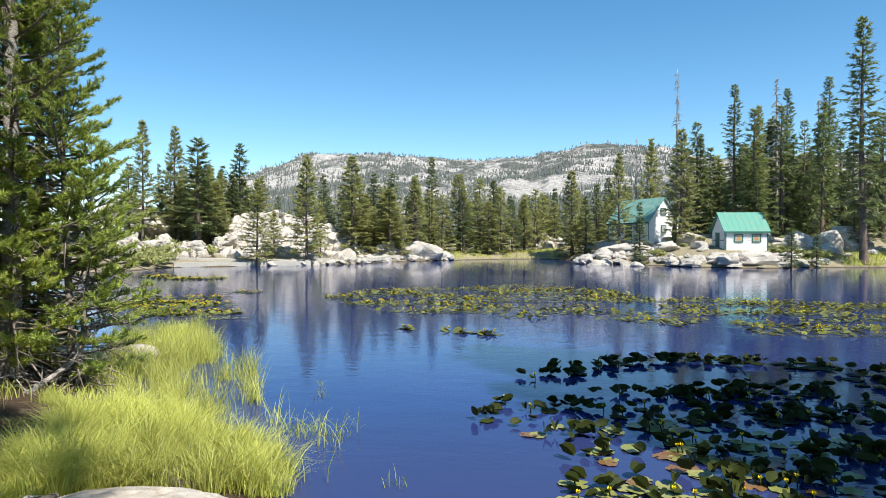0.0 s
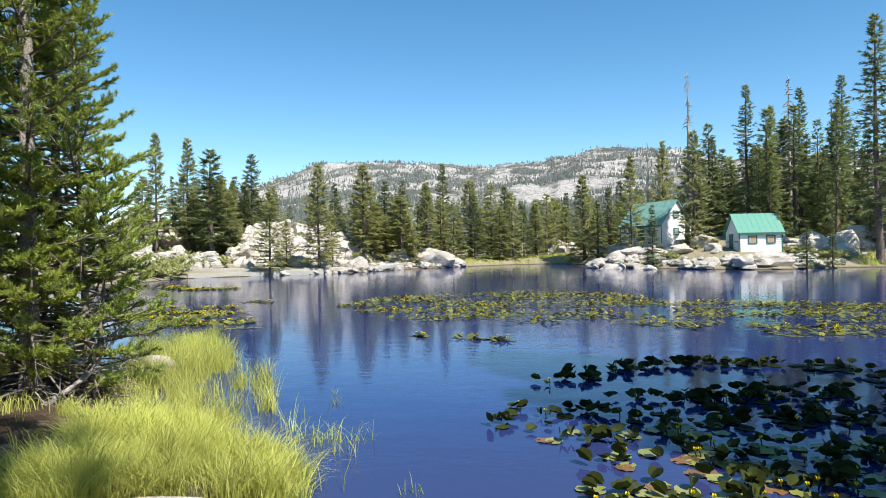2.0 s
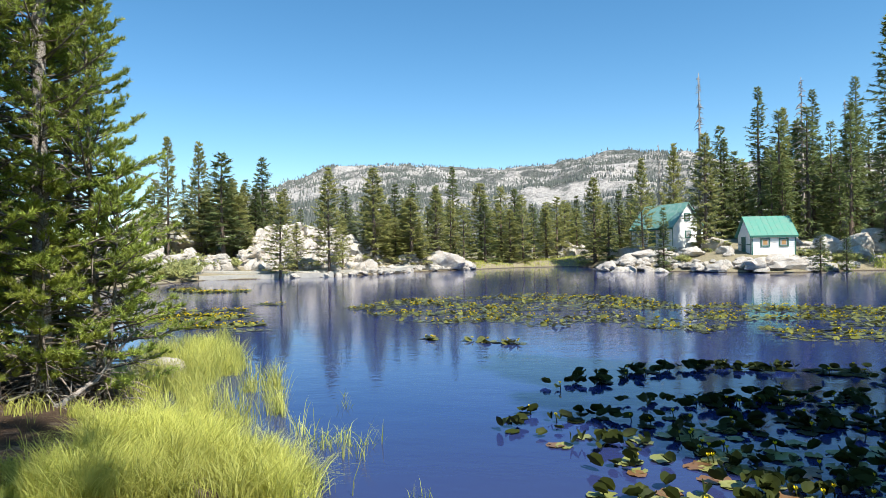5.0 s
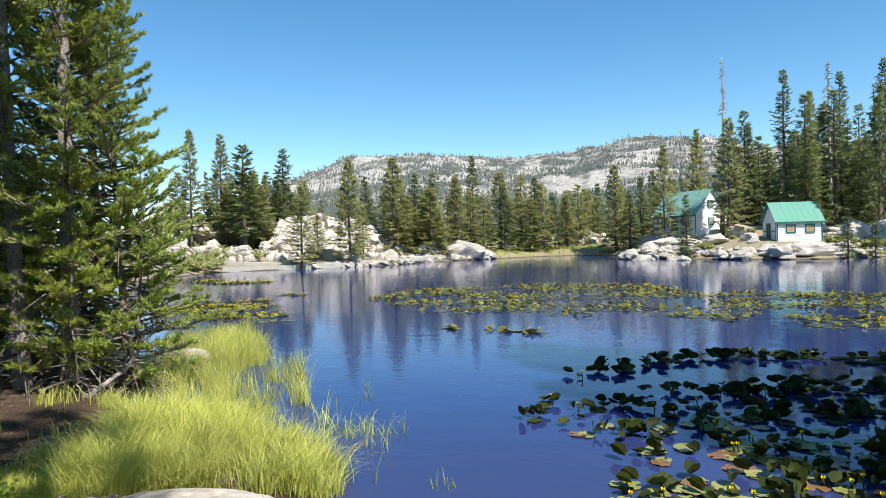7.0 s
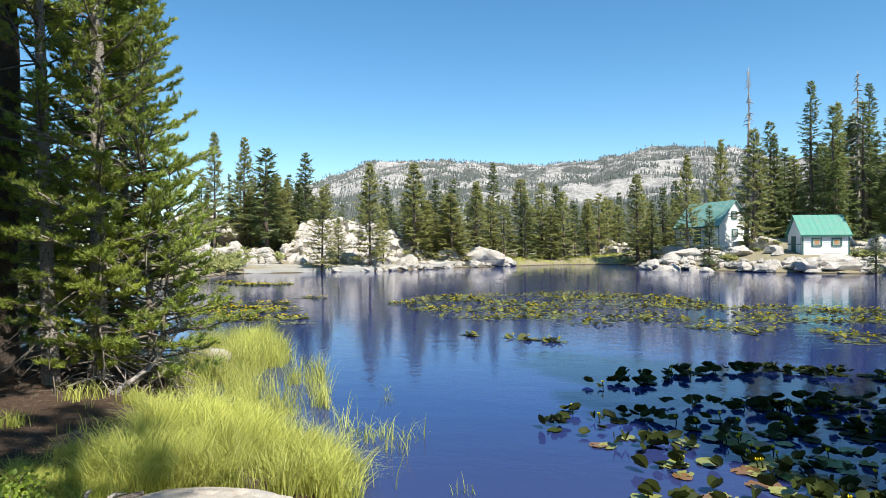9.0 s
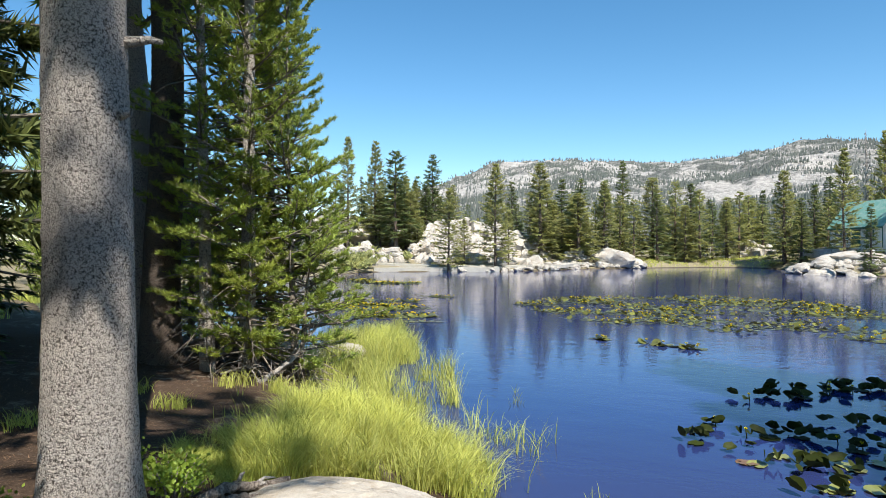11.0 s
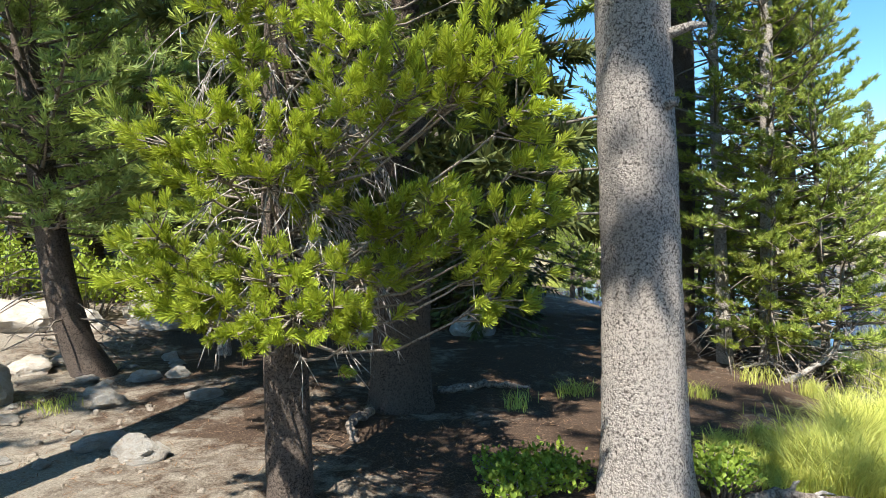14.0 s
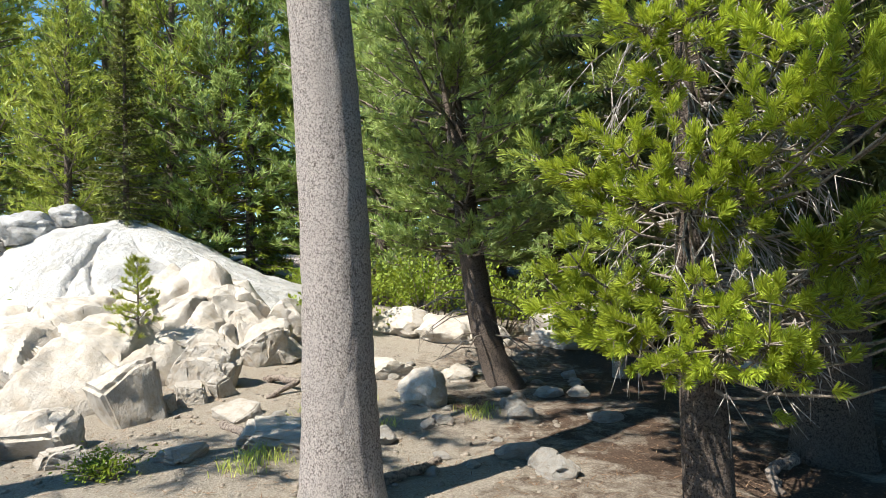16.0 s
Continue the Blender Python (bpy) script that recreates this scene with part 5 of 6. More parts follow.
def block_mesh(name, seed, material, worn=0.05):
    """A broken granite block with flat split faces and chipped edges."""
    rng = random.Random(seed)
    bm = bmesh.new()
    for sx in (-1, 1):
        for sy in (-1, 1):
            for sz in (-1, 1):
                bm.verts.new((sx * rng.uniform(0.45, 1.05), sy * rng.uniform(0.45, 1.05), sz * rng.uniform(0.45, 1.05)))
    for _ in range(4):
        bm.verts.new((rng.uniform(-1, 1), rng.uniform(-1, 1), rng.choice((-0.9, 0.95))))
    bmesh.ops.convex_hull(bm, input=list(bm.verts))
    bmesh.ops.delete(bm, geom=[v for v in bm.verts if not v.link_faces], context="VERTS")
    bmesh.ops.dissolve_limit(bm, angle_limit=radians(12), verts=list(bm.verts), edges=list(bm.edges))
    bmesh.ops.bevel(bm, geom=list(bm.edges), offset=worn, segments=2, affect="EDGES", clamp_overlap=True)
    bmesh.ops.triangulate(bm, faces=list(bm.faces))
    for _ in range(3):
        long = [e for e in bm.edges if e.calc_length() > 0.16]
        if long:
            bmesh.ops.subdivide_edges(bm, edges=long, cuts=1)
            bmesh.ops.triangulate(bm, faces=list(bm.faces))
    o = Vector((seed * 3.7, seed * 1.3, seed))
    bm.normal_update()
    for v in bm.verts:
        p = v.co.copy()
        v.co += v.normal * (0.07 * noise.noise(p * 1.8 + o) + 0.035 * noise.noise(p * 5 + o) + 0.015 * noise.noise(p * 14 + o))
        if abs(noise.noise(p * 1.3 + o * 2)) < 0.03:
            v.co -= v.normal * 0.05
    me = bpy.data.meshes.new(name)
    bm.to_mesh(me)
    bm.free()
    me.polygons.foreach_set("use_smooth", [True] * len(me.polygons))
    me.set_sharp_from_angle(angle=radians(28))
    me.materials.append(material)
    return me


cliff("broken ledge of tan granite below the dome", [(-4.5, -6.0), (-5.3, -4.75), (-6.2, -4.25), (-7.4, -3.9), (-9.2, -3.7), (-10.9, -3.4)], [(-9.0, -10.0), (-10.0, -8.6), (-10.9, -7.4), (-11.6, -6.4), (-12.3, -5.6), (-12.9, -4.6)],
      [0.9, 1.15, 1.3, 1.25, 1.4, 1.3, 1.1], 11, 170, 90, 0.36, steep=0.3, count=30, material=M_GRANITE_NEAR, group="granite of the near bank")
BLOCKS = [block_mesh("boulder", 200 + s, M_GRANITE_NEAR, 0.1 + 0.05 * (s % 3)) for s in range(7)]
# blocks below the dome: place, half sizes, turn, tilt
for i, (x, y, sx, sy, sz, t, tip) in enumerate((
        (-5.5, -4.5, 0.4, 0.5, 0.34, 12, 0), (-6.6, -4.2, 0.4, 0.4, 0.5, 50, 10), (-7.9, -3.85, 0.3, 0.46, 0.55, -8, -20), (-4.7, -5.1, 0.45, 0.5, 0.36, 60, 0), (-5.0, -4.0, 0.26, 0.34, 0.12, 130, 0), (-9.4, -3.6, 0.36, 0.4, 0.36, 40, 0),
        (-7.2, -3.75, 0.2, 0.22, 0.2, 20, 10), (-7.5, -3.5, 0.14, 0.16, 0.26, 50, 20), (-6.9, -3.95, 0.16, 0.13, 0.14, 80, 0), (-5.9, -2.3, 0.55, 0.42, 0.12, 10, 3), (-6.6, -3.0, 0.3, 0.25, 0.1, 44, 0), (-5.2, -3.0, 0.24, 0.3, 0.08, 70, 4))):
    ob = new("boulder", BLOCKS[i % 7])
    ob.matrix_world = pose(x, y, z_at(x, y) + sz * 0.28, tip + 9 * math.sin(i * 2.7), -tip * 0.5 + 11 * math.cos(i * 1.9), t) @ Matrix.Diagonal((sx, sy, sz, 1))
    tagged(ob, "broken tan granite block below the dome" if sz > 0.3 else "flat pale granite stone in the soil", "boulder", "granite of the near bank")
NEAR_ROCKS = [(-11.6, -6.1, 0.6, 0.7, 0.85, 10), (-11.3, -5.3, 0.75, 0.6, 0.9, 40), (-11.0, -4.6, 0.7, 0.5, 0.62, 80), (-10.6, -5.2, 0.5, 0.5, 0.5, 20), (-10.3, -4.3, 0.5, 0.55, 0.4, 60), (-10.0, -3.7, 0.55, 0.42, 0.4, 0),
              (-9.6, -3.3, 0.3, 0.35, 0.24, 120), (-10.9, -3.6, 0.5, 0.45, 0.5, 30), (-9.5, -4.6, 0.4, 0.45, 0.3, 70), (-10.9, -6.9, 0.6, 0.6, 0.55, 10)]
for i, (x, y, sx, sy, sz, t) in enumerate(NEAR_ROCKS):
    rock(ROCKS_NEAR[i % 5], x, y, sx, sy, sz, t, 0.25, "rounded granite knob at the foot of the dome", 4)
rock(ROCK_GREY, -8.9, 6.1, 0.45, 0.36, 0.28, 60, 0.3, "dark mossy boulder in the shade beside the path")
rock(ROCKS_NEAR[1], -7.25, -0.95, 0.31, 0.28, 0.28, 20, 0.3, "rounded pale granite boulder on the path")
for x, y, s, t in ((-12.3, -1.7, 0.6, 10), (-11.7, -0.9, 0.62, 50), (-12.0, -0.4, 0.5, 90), (-11.5, 0.1, 0.4, 30), (-8.6, -1.6, 0.35, 70), (-8.55, -0.6, 0.25, 0), (-11.4, 1.2, 0.4, 40), (-12.2, 1.8, 0.9, 40), (-9.2, 4.2, 0.35, 50)):
    rock(ROCKS_NEAR[int(t / 10) % 5], x, y, s * 1.3, s, s * 0.62, t, 0.5, "low pale granite stone in the soil")
rng = random.Random(8)
for k in range(46):
    x, y = rng.uniform(-9.5, -4.6), rng.uniform(-2.6, 1.2)
    s = rng.uniform(0.05, 0.17)
    ob = rock(ROCKS[k % 6], x, y, s * 1.4, s, s * 0.6, rng.uniform(0, 360), 0.4, "small pale stone lying on the path")
big_rock("shore_boulder", "smooth pale tan boulder at the water's edge", 61, pose(-1.1, 4.12, 0.13, 0, 0, 4), (1.08, 0.6, 0.37), M_GRANITE_NEAR, 5, 0.1, 10, 0.2)
big_rock("shore_boulder", "low tan rock beside the reeds", 62, pose(-4.9, 11.4, 0.02, 0, 0, 20), (0.9, 0.5, 0.3), M_GRANITE_NEAR, 4, 0.15, 14, 0.7)
big_rock("shore_boulder", "pale granite rock behind the young pines", 63, pose(-5.9, 10.6, 0.25, 0, 0, 70), (0.8, 0.6, 0.5), M_GRANITE_NEAR, 4, 0.15, 14, 0.7)


# ---------------------------------------------------------------- grass and reeds
def inside_poly(x, y, poly):
    r = False
    for (ax, ay), (bx, by) in zip(poly, poly[1:] + poly[:1]):
        if (ay > y) != (by > y) and x < (bx - ax) * (y - ay) / (by - ay) + ax:
            r = not r
    return r


def blades(acc, rng, x, y, z, H, w, lean):
    an, tw = rng.random() * 6.28, rng.random() * 6.28
    d = Vector((math.cos(an), math.sin(an), 0)) * lean * H
    s = Vector((math.cos(tw), math.sin(tw), 0)) * w
    p = Vector((x, y, z))
    k = len(acc.v)
    for f, ww in ((0, 1.0), (0.45, 0.9), (0.8, 0.55)):
        c = p + d * f * f + Vector((0, 0, H * f * (1 - 0.25 * lean * f)))
        acc.v += [tuple(c - s * ww), tuple(c + s * ww)]
    acc.v.append(tuple(p + d * 1.15 + Vector((0, 0, H * (1 - 0.35 * lean)))))
    acc.f += [(k, k + 1, k + 3, k + 2), (k + 2, k + 3, k + 5, k + 4), (k + 4, k + 5, k + 6)]


def meadow(name, label, poly, count, h0, h1, w, lean, seed, thresh=-1.0, scale=1.2, water=False, clump=0.0):
    rng = random.Random(seed)
    acc = Acc()
    xs, ys = [p[0] for p in poly], [p[1] for p in poly]
    n = tries = 0
    while n < count and tries < count * 30:
        tries += 1
        x, y = rng.uniform(min(xs), max(xs)), rng.uniform(min(ys), max(ys))
        if not inside_poly(x, y, poly):
            continue
        dens = noise.noise(Vector((x * scale, y * scale, seed)))
        if dens < thresh + 0.3 * rng.random():
            continue
        z = max(z_at(x, y), -0.15) if not water else -0.1
        for _ in range(4 if clump else 1):
            blades(acc, rng, x + rng.gauss(0, clump), y + rng.gauss(0, clump), z, rng.uniform(h0, h1) * (0.8 + 0.35 * dens), w * rng.uniform(0.7, 1.3), lean * rng.uniform(0.3, 1.5))
            n += 1
    return single(name, acc, M_GRASS, label, "grass", "", "stuff")


BANK = [(-2.1, 4.3), (-2.55, 5.0), (-2.6, 5.8), (-3.1, 6.9), (-2.8, 7.6), (-2.1, 7.5), (-1.2, 6.9), (-0.5, 6.4), (-0.2, 5.4), (-0.6, 4.9), (-1.3, 4.75), (-1.8, 4.4)]
meadow("sedge", "thick bright green sedge on the bank", BANK, 16000, 0.16, 0.66, 0.004, 0.65, 1, -0.2, 2.6, False, 0.035)
meadow("sedge", "short bright grass beside bare soil", [(-2.3, 3.7), (-2.9, 4.6), (-2.9, 5.3), (-2.4, 5.2), (-1.8, 4.4)], 3800, 0.08, 0.26, 0.0038, 0.8, 11, -0.3, 1.6, False, 0.035)
meadow("sedge", "small bright grass tufts by the young pines", [(-4.6, 7.3), (-4.4, 8.0), (-3.6, 8.0), (-3.5, 7.4)], 260, 0.15, 0.34, 0.005, 0.5, 12, 0.1, 1.9, False, 0.03)
meadow("sedge", "loose bright reeds standing in the shallows", [(-4.9, 9.9), (-5.6, 13.4), (-4.9, 15.4), (-4.4, 14), (-3.2, 12), (-3.0, 10.4), (-3.4, 9.4), (-3.8, 8.6)], 6500, 0.4, 0.85, 0.0045, 0.35, 2, -0.2, 1.8, True, 0.05)
meadow("sedge", "loose bright reeds standing in the shallows", [(-3.4, 8.2), (-3.4, 10.4), (-2.4, 11.3), (-1.8, 9.6), (-1.5, 8.6), (-0.6, 7.0), (0.0, 5.6), (0.1, 7.2), (-0.6, 7.4), (-1.5, 7.6), (-2.5, 8)], 1500, 0.3, 0.75, 0.0042, 0.35, 3, 0.05, 1.9, True, 0.05)
meadow("sedge", "sparse grass tufts on bare soil", [(-4.6, 3.6), (-5.2, 6.2), (-5.2, 7.6), (-3.2, 7.4), (-3.4, 4)], 700, 0.1, 0.25, 0.004, 0.6, 4, 0.22, 1.8, False, 0.04)
meadow("sedge", "single reeds far out in the water", [(-0.9, 7.0), (-0.7, 7.5), (-0.1, 7.6), (0.05, 7.2), (-0.4, 6.9)], 110, 0.2, 0.5, 0.004, 0.6, 5, -0.3, 2.2, True, 0.06)
meadow("sedge", "single reeds far out in the water", [(-1.0, 9.6), (-0.85, 9.9), (-0.6, 9.2), (-0.7, 8.6)], 22, 0.2, 0.4, 0.004, 0.4, 15, -0.4, 2.2, True, 0.04)
meadow("sedge", "single reeds far out in the water", [(0.5, 5.4), (0.55, 5.65), (0.72, 5.6), (0.7, 5.4)], 16, 0.2, 0.36, 0.004, 0.3, 16, -0.6, 2.2, True, 0.03)
meadow("sedge", "bright grass by the inlet", [(-13, 11), (-20, 16), (-22, 20), (-24, 22), (-20, 14), (-14, 9)], 3000, 0.3, 0.6, 0.012, 0.5, 6, -0.2, 0.5, False, 0.1)
meadow("sedge", "small grass tufts on the path", [(-4.2, -3.6), (-5.0, -2.4), (-9, -2.2), (-9, 0), (-6.2, -0.2), (-5, -1.6)], 500, 0.06, 0.16, 0.004, 0.6, 7, 0.3, 1.5, False, 0.05)
meadow("sedge", "low marsh grass along the far shore", [(-1, 73.5), (2.3, 76.8), (6, 80.1), (11, 81.1), (15, 79.1), (17, 80), (17, 90), (4, 90), (-1, 80)], 4200, 0.15, 0.35, 0.03, 0.5, 8, -0.4, 0.3, False, 0.15)
meadow("sedge", "low dry grass along the cabin shore", [(29.5, 55.2), (36, 55), (48, 52.3), (50, 56), (36, 59), (31, 57.5)], 3200, 0.25, 0.55, 0.03, 0.5, 28, -0.3, 0.4, False, 0.15)


# ---------------------------------------------------------------- shrubs
def shrub(label, x, y, R, H, leaves, leaf, seed, material=None):
    rng = random.Random(seed)
    root = tagged(new("shrub"), label, "shrub", "shrubs of the near bank")
    root.location = (x, y, z_at(x, y))
    st, lf = Acc(), Acc()
    for k in range(24):
        an, rr = rng.random() * 6.28, R * math.sqrt(rng.random())
        tip = Vector((math.cos(an) * rr, math.sin(an) * rr, H * (0.55 + 0.45 * rng.random()) * (1 - 0.4 * (rr / R) ** 2)))
        st.tube([Vector((tip.x * 0.25, tip.y * 0.25, -0.05)), tip * 0.6, tip], [0.012, 0.008, 0.003], 4)
        for m in range(leaves // 24):
            p = tip * rng.uniform(0.45, 1.0) + Vector((rng.gauss(0, 0.12), rng.gauss(0, 0.12), rng.gauss(0, 0.08))) * min(1.0, R * 1.5)
            p.z = max(p.z, 0.02)
            d = Vector((rng.gauss(0, 1), rng.gauss(0, 1), rng.uniform(0.1, 1.4))).normalized()
            s = d.orthogonal().normalized()
            u = d.cross(s)
            L = leaf * rng.uniform(0.7, 1.3)
            k0 = len(lf.v)
            lf.v += [tuple(p), tuple(p + d * L * 0.5 + s * L * 0.3), tuple(p + d * L + u * L * 0.15), tuple(p + d * L * 0.5 - s * L * 0.3)]
            lf.f += [(k0, k0 + 1, k0 + 2), (k0, k0 + 2, k0 + 3)]
    part("stemwork", st, M_TWIG, root)
    part("foliage", lf, material or M_SHRUB, root, smooth=False)
    return root


L_SH = "low bright green leafy shrub beside the pine"
for i, (x, y, R, H, n) in enumerate(((-2.1, 3.6, 0.24, 0.42, 800), (-2.8, 2.75, 0.32, 0.22, 800), (-2.75, 2.35, 0.28, 0.17, 560), (-3.1, 2.5, 0.26, 0.14, 360), (-2.75, 3.6, 0.3, 0.35, 600))):
    shrub(L_SH, x, y, R, H, int(n * 1.5), 0.042, 100 + i)
for i, (x, y, R, H) in enumerate(((-12.6, -2.6, 1.0, 1.5), (-13.0, -1.2, 1.2, 1.9), (-12.9, 0.2, 1.1, 1.7), (-15.5, -2.0, 0.9, 1.3), (-11.5, -2.9, 0.8, 1.0), (-11.3, 1.8, 0.8, 1.0), (-14.4, 2.2, 1.0, 1.5), (-11.6, -9.9, 1.2, 1.1), (-17.0, -4.6, 0.9, 1.3))):
    shrub("leafy green shrub behind the granite stones", x, y, R, H, 1900, 0.09, 120 + i)
for i, (x, y, R, H) in enumerate(((-23.6, 51.8, 1.9, 1.2), (-24.4, 54.2, 1.7, 1.1), (-25, 57.6, 2.2, 1.2), (-27.5, 60.5, 2.6, 1.6), (-22.5, 60.5, 1.5, 1.0), (-30, 56, 2.5, 1.5), (20.5, 61.5, 0.8, 0.7), (31, 58.5, 1.2, 0.8), (33, 57.5, 1.4, 0.7))):
    shrub("rounded green bush on the far shore", x, y, R, H, 1500, 0.28, 140 + i, M_NEEDLE_FAR)
shrub("small fresh green shrub among the stones", -4.6, -3.35, 0.34, 0.2, 1100, 0.035, 160)


# ---------------------------------------------------------------- pond lilies
def pad_mesh(name, seed, fold, material, cup=0.0):
    """A heart-shaped floating leaf about 0.3 m long, flat or folded upwards."""
    rng = random.Random(seed)
    me = Acc()
    n = 18
    ring = []
    for i in range(n):
        a = 0.28 + (2 * math.pi - 0.56) * i / (n - 1)
        r = 0.09 * (1 + 0.12 * math.cos(a) * -1) * (1 + 0.05 * rng.uniform(-1, 1))
        ring.append((r * 1.12 * math.cos(a), r * math.sin(a)))
    vs = [(0.03, 0, 0.0)]
    for f in (0.55, 1.0):
        for x, y in ring:
            x, y = x * f, y * f
            z = fold * abs(y) * 0.9 + cup * (x * x + y * y) * 9 + 0.008 * rng.uniform(-1, 1) * f
            vs.append((x, y * math.cos(fold * 0.9), z))
    fs = [(0, 1 + i, 2 + i) for i in range(n - 1)] + [(1 + i, 1 + n + i, 2 + n + i, 2 + i) for i in range(n - 1)]
    me.add(vs, fs)
    return me.mesh(name, material)


PADS_FLAT = [pad_mesh("lily_pad", s, 0.02, M_PAD_FLAT, 0.05) for s in range(3)] + [pad_mesh("lily_pad", 9, 0.05, M_PAD_RED, 0.0)]
PADS_UP = [pad_mesh("lily_pad", 20 + s, 0.5 + 0.3 * s, M_PAD_SHADE, 0.25) for s in range(3)]


def flower_acc(acc, x, y, z, r):
    for k in range(5):
        a0, a1 = k * 1.2566, (k + 1) * 1.2566
        am = (a0 + a1) / 2
        b = len(acc.v)
        acc.v += [(x, y, z), (x + r * math.cos(a0), y + r * math.sin(a0), z + r * 0.8), (x + r * 0.7 * math.cos(am), y + r * 0.7 * math.sin(am), z + r * 1.6), (x + r * math.cos(a1), y + r * math.sin(a1), z + r * 0.8)]
        acc.f += [(b, b + 1, b + 2, b + 3)]


fl = Acc()
flower_acc(fl, 0, 0, 0, 0.024)
FLOWER = fl.mesh("flower", M_FLOWER)
st = Acc()
st.tube([(0, 0, -0.2), (0.01, 0, -0.05), (0, 0, 0)], [0.008, 0.007, 0.009], 5)
STEM = st.mesh("stem", M_PAD_SHADE)

rng = random.Random(99)
# clusters: centre, spread along x and y, leaves, share that stands up
OUTER = [(2.9, 10.5, 0.35, 0.12, 22, 0.95), (3.6, 10.95, 0.3, 0.12, 12, 0.95), (4.4, 11.5, 0.45, 0.15, 30, 0.95), (5.4, 11.8, 0.4, 0.12, 26, 0.9), (6.4, 11.5, 0.5, 0.2, 26, 0.6), (7.4, 11.2, 0.7, 0.3, 34, 0.5), (9.0, 10.0, 1.0, 1.0, 30, 0.5)]
MIDDLE = [(3.7, 9.1, 0.25, 0.1, 10, 0.8), (4.3, 9.0, 0.35, 0.15, 18, 0.8), (4.9, 9.2, 0.4, 0.2, 26, 0.75), (5.6, 9.1, 0.5, 0.3, 28, 0.65), (6.6, 9.2, 0.8, 0.5, 44, 0.6),
          (1.5, 7.75, 0.15, 0.08, 7, 0.8), (2.05, 8.3, 0.18, 0.1, 9, 0.6), (2.75, 8.25, 0.18, 0.08, 9, 0.8), (2.2, 7.5, 0.12, 0.06, 3, 0.9)]
INNER = [(2.4, 7.2, 0.15, 0.08, 6, 0.5), (3.0, 7.15, 0.3, 0.12, 17, 0.8), (3.4, 8.1, 0.3, 0.15, 13, 0.6), (3.9, 7.6, 0.4, 0.2, 24, 0.45), (4.6, 7.8, 0.4, 0.25, 24, 0.6), (5.3, 7.6, 0.5, 0.3, 32, 0.7), (6.2, 7.6, 0.6, 0.4, 34, 0.7)]
NEAREST = [(2.6, 6.5, 0.22, 0.1, 9, 0.25), (3.5, 6.5, 0.3, 0.15, 18, 0.45), (4.1, 6.6, 0.4, 0.2, 22, 0.6), (4.7, 6.6, 0.4, 0.25, 28, 0.75), (5.5, 6.4, 0.5, 0.3, 32, 0.8), (2.3, 5.5, 0.22, 0.1, 11, 0.3), (2.85, 5.55, 0.25, 0.12, 12, 0.4),
           (3.4, 5.7, 0.3, 0.12, 18, 0.5), (3.95, 5.8, 0.35, 0.2, 22, 0.75), (4.7, 5.6, 0.5, 0.25, 30, 0.8), (2.6, 5.0, 0.3, 0.12, 12, 0.4), (3.4, 4.9, 0.4, 0.15, 22, 0.7)]
CLUSTERS = OUTER + MIDDLE + INNER + NEAREST
CLUSTERS.sort(key=lambda c: c[1])
pads_made, far_pads = 0, Acc()
for cx, cy, sx, sy, n, up in CLUSTERS:
    for i in range(n):
        if i % 5 == 0:
            hx, hy = rng.gauss(cx, sx * 0.75), rng.gauss(cy, sy * 0.85)
        x, y = rng.gauss(hx, 0.2), rng.gauss(hy, 0.14)
        stands = rng.random() < up
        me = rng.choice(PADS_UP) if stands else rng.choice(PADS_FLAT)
        s = rng.uniform(0.6, 1.1) if stands else rng.uniform(0.85, 1.35)
        if stands:
            m = pose(x, y, rng.uniform(0.025, 0.06), rng.uniform(-24, 24), rng.uniform(-26, 14), rng.uniform(0, 360))
        else:
            m = pose(x, y, 0.006 + 0.006 * rng.random(), rng.uniform(-2, 2), rng.uniform(-2, 2), rng.uniform(0, 360))
        m = m @ Matrix.Scale(s, 4)
        pads_made += 1
        if pads_made <= 290:
            ob = new("lily_pad", me)
            ob.matrix_world = m
            tagged(ob, "pond lily leaf raised above the water, coloured dark for tree shade" if stands else "flat pond lily leaf floating on the water", "lily pad", "pond lilies")
        else:
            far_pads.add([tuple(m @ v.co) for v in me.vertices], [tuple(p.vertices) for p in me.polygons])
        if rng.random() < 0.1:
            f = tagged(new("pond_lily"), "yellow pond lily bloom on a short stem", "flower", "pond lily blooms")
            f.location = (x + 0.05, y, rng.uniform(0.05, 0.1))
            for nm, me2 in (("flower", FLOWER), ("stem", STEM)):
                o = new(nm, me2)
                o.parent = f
single("lily_pads", far_pads, M_PAD_SHADE, "pond lily leaves further out, coloured dark for tree shade", "lily pads", "", "stuff")


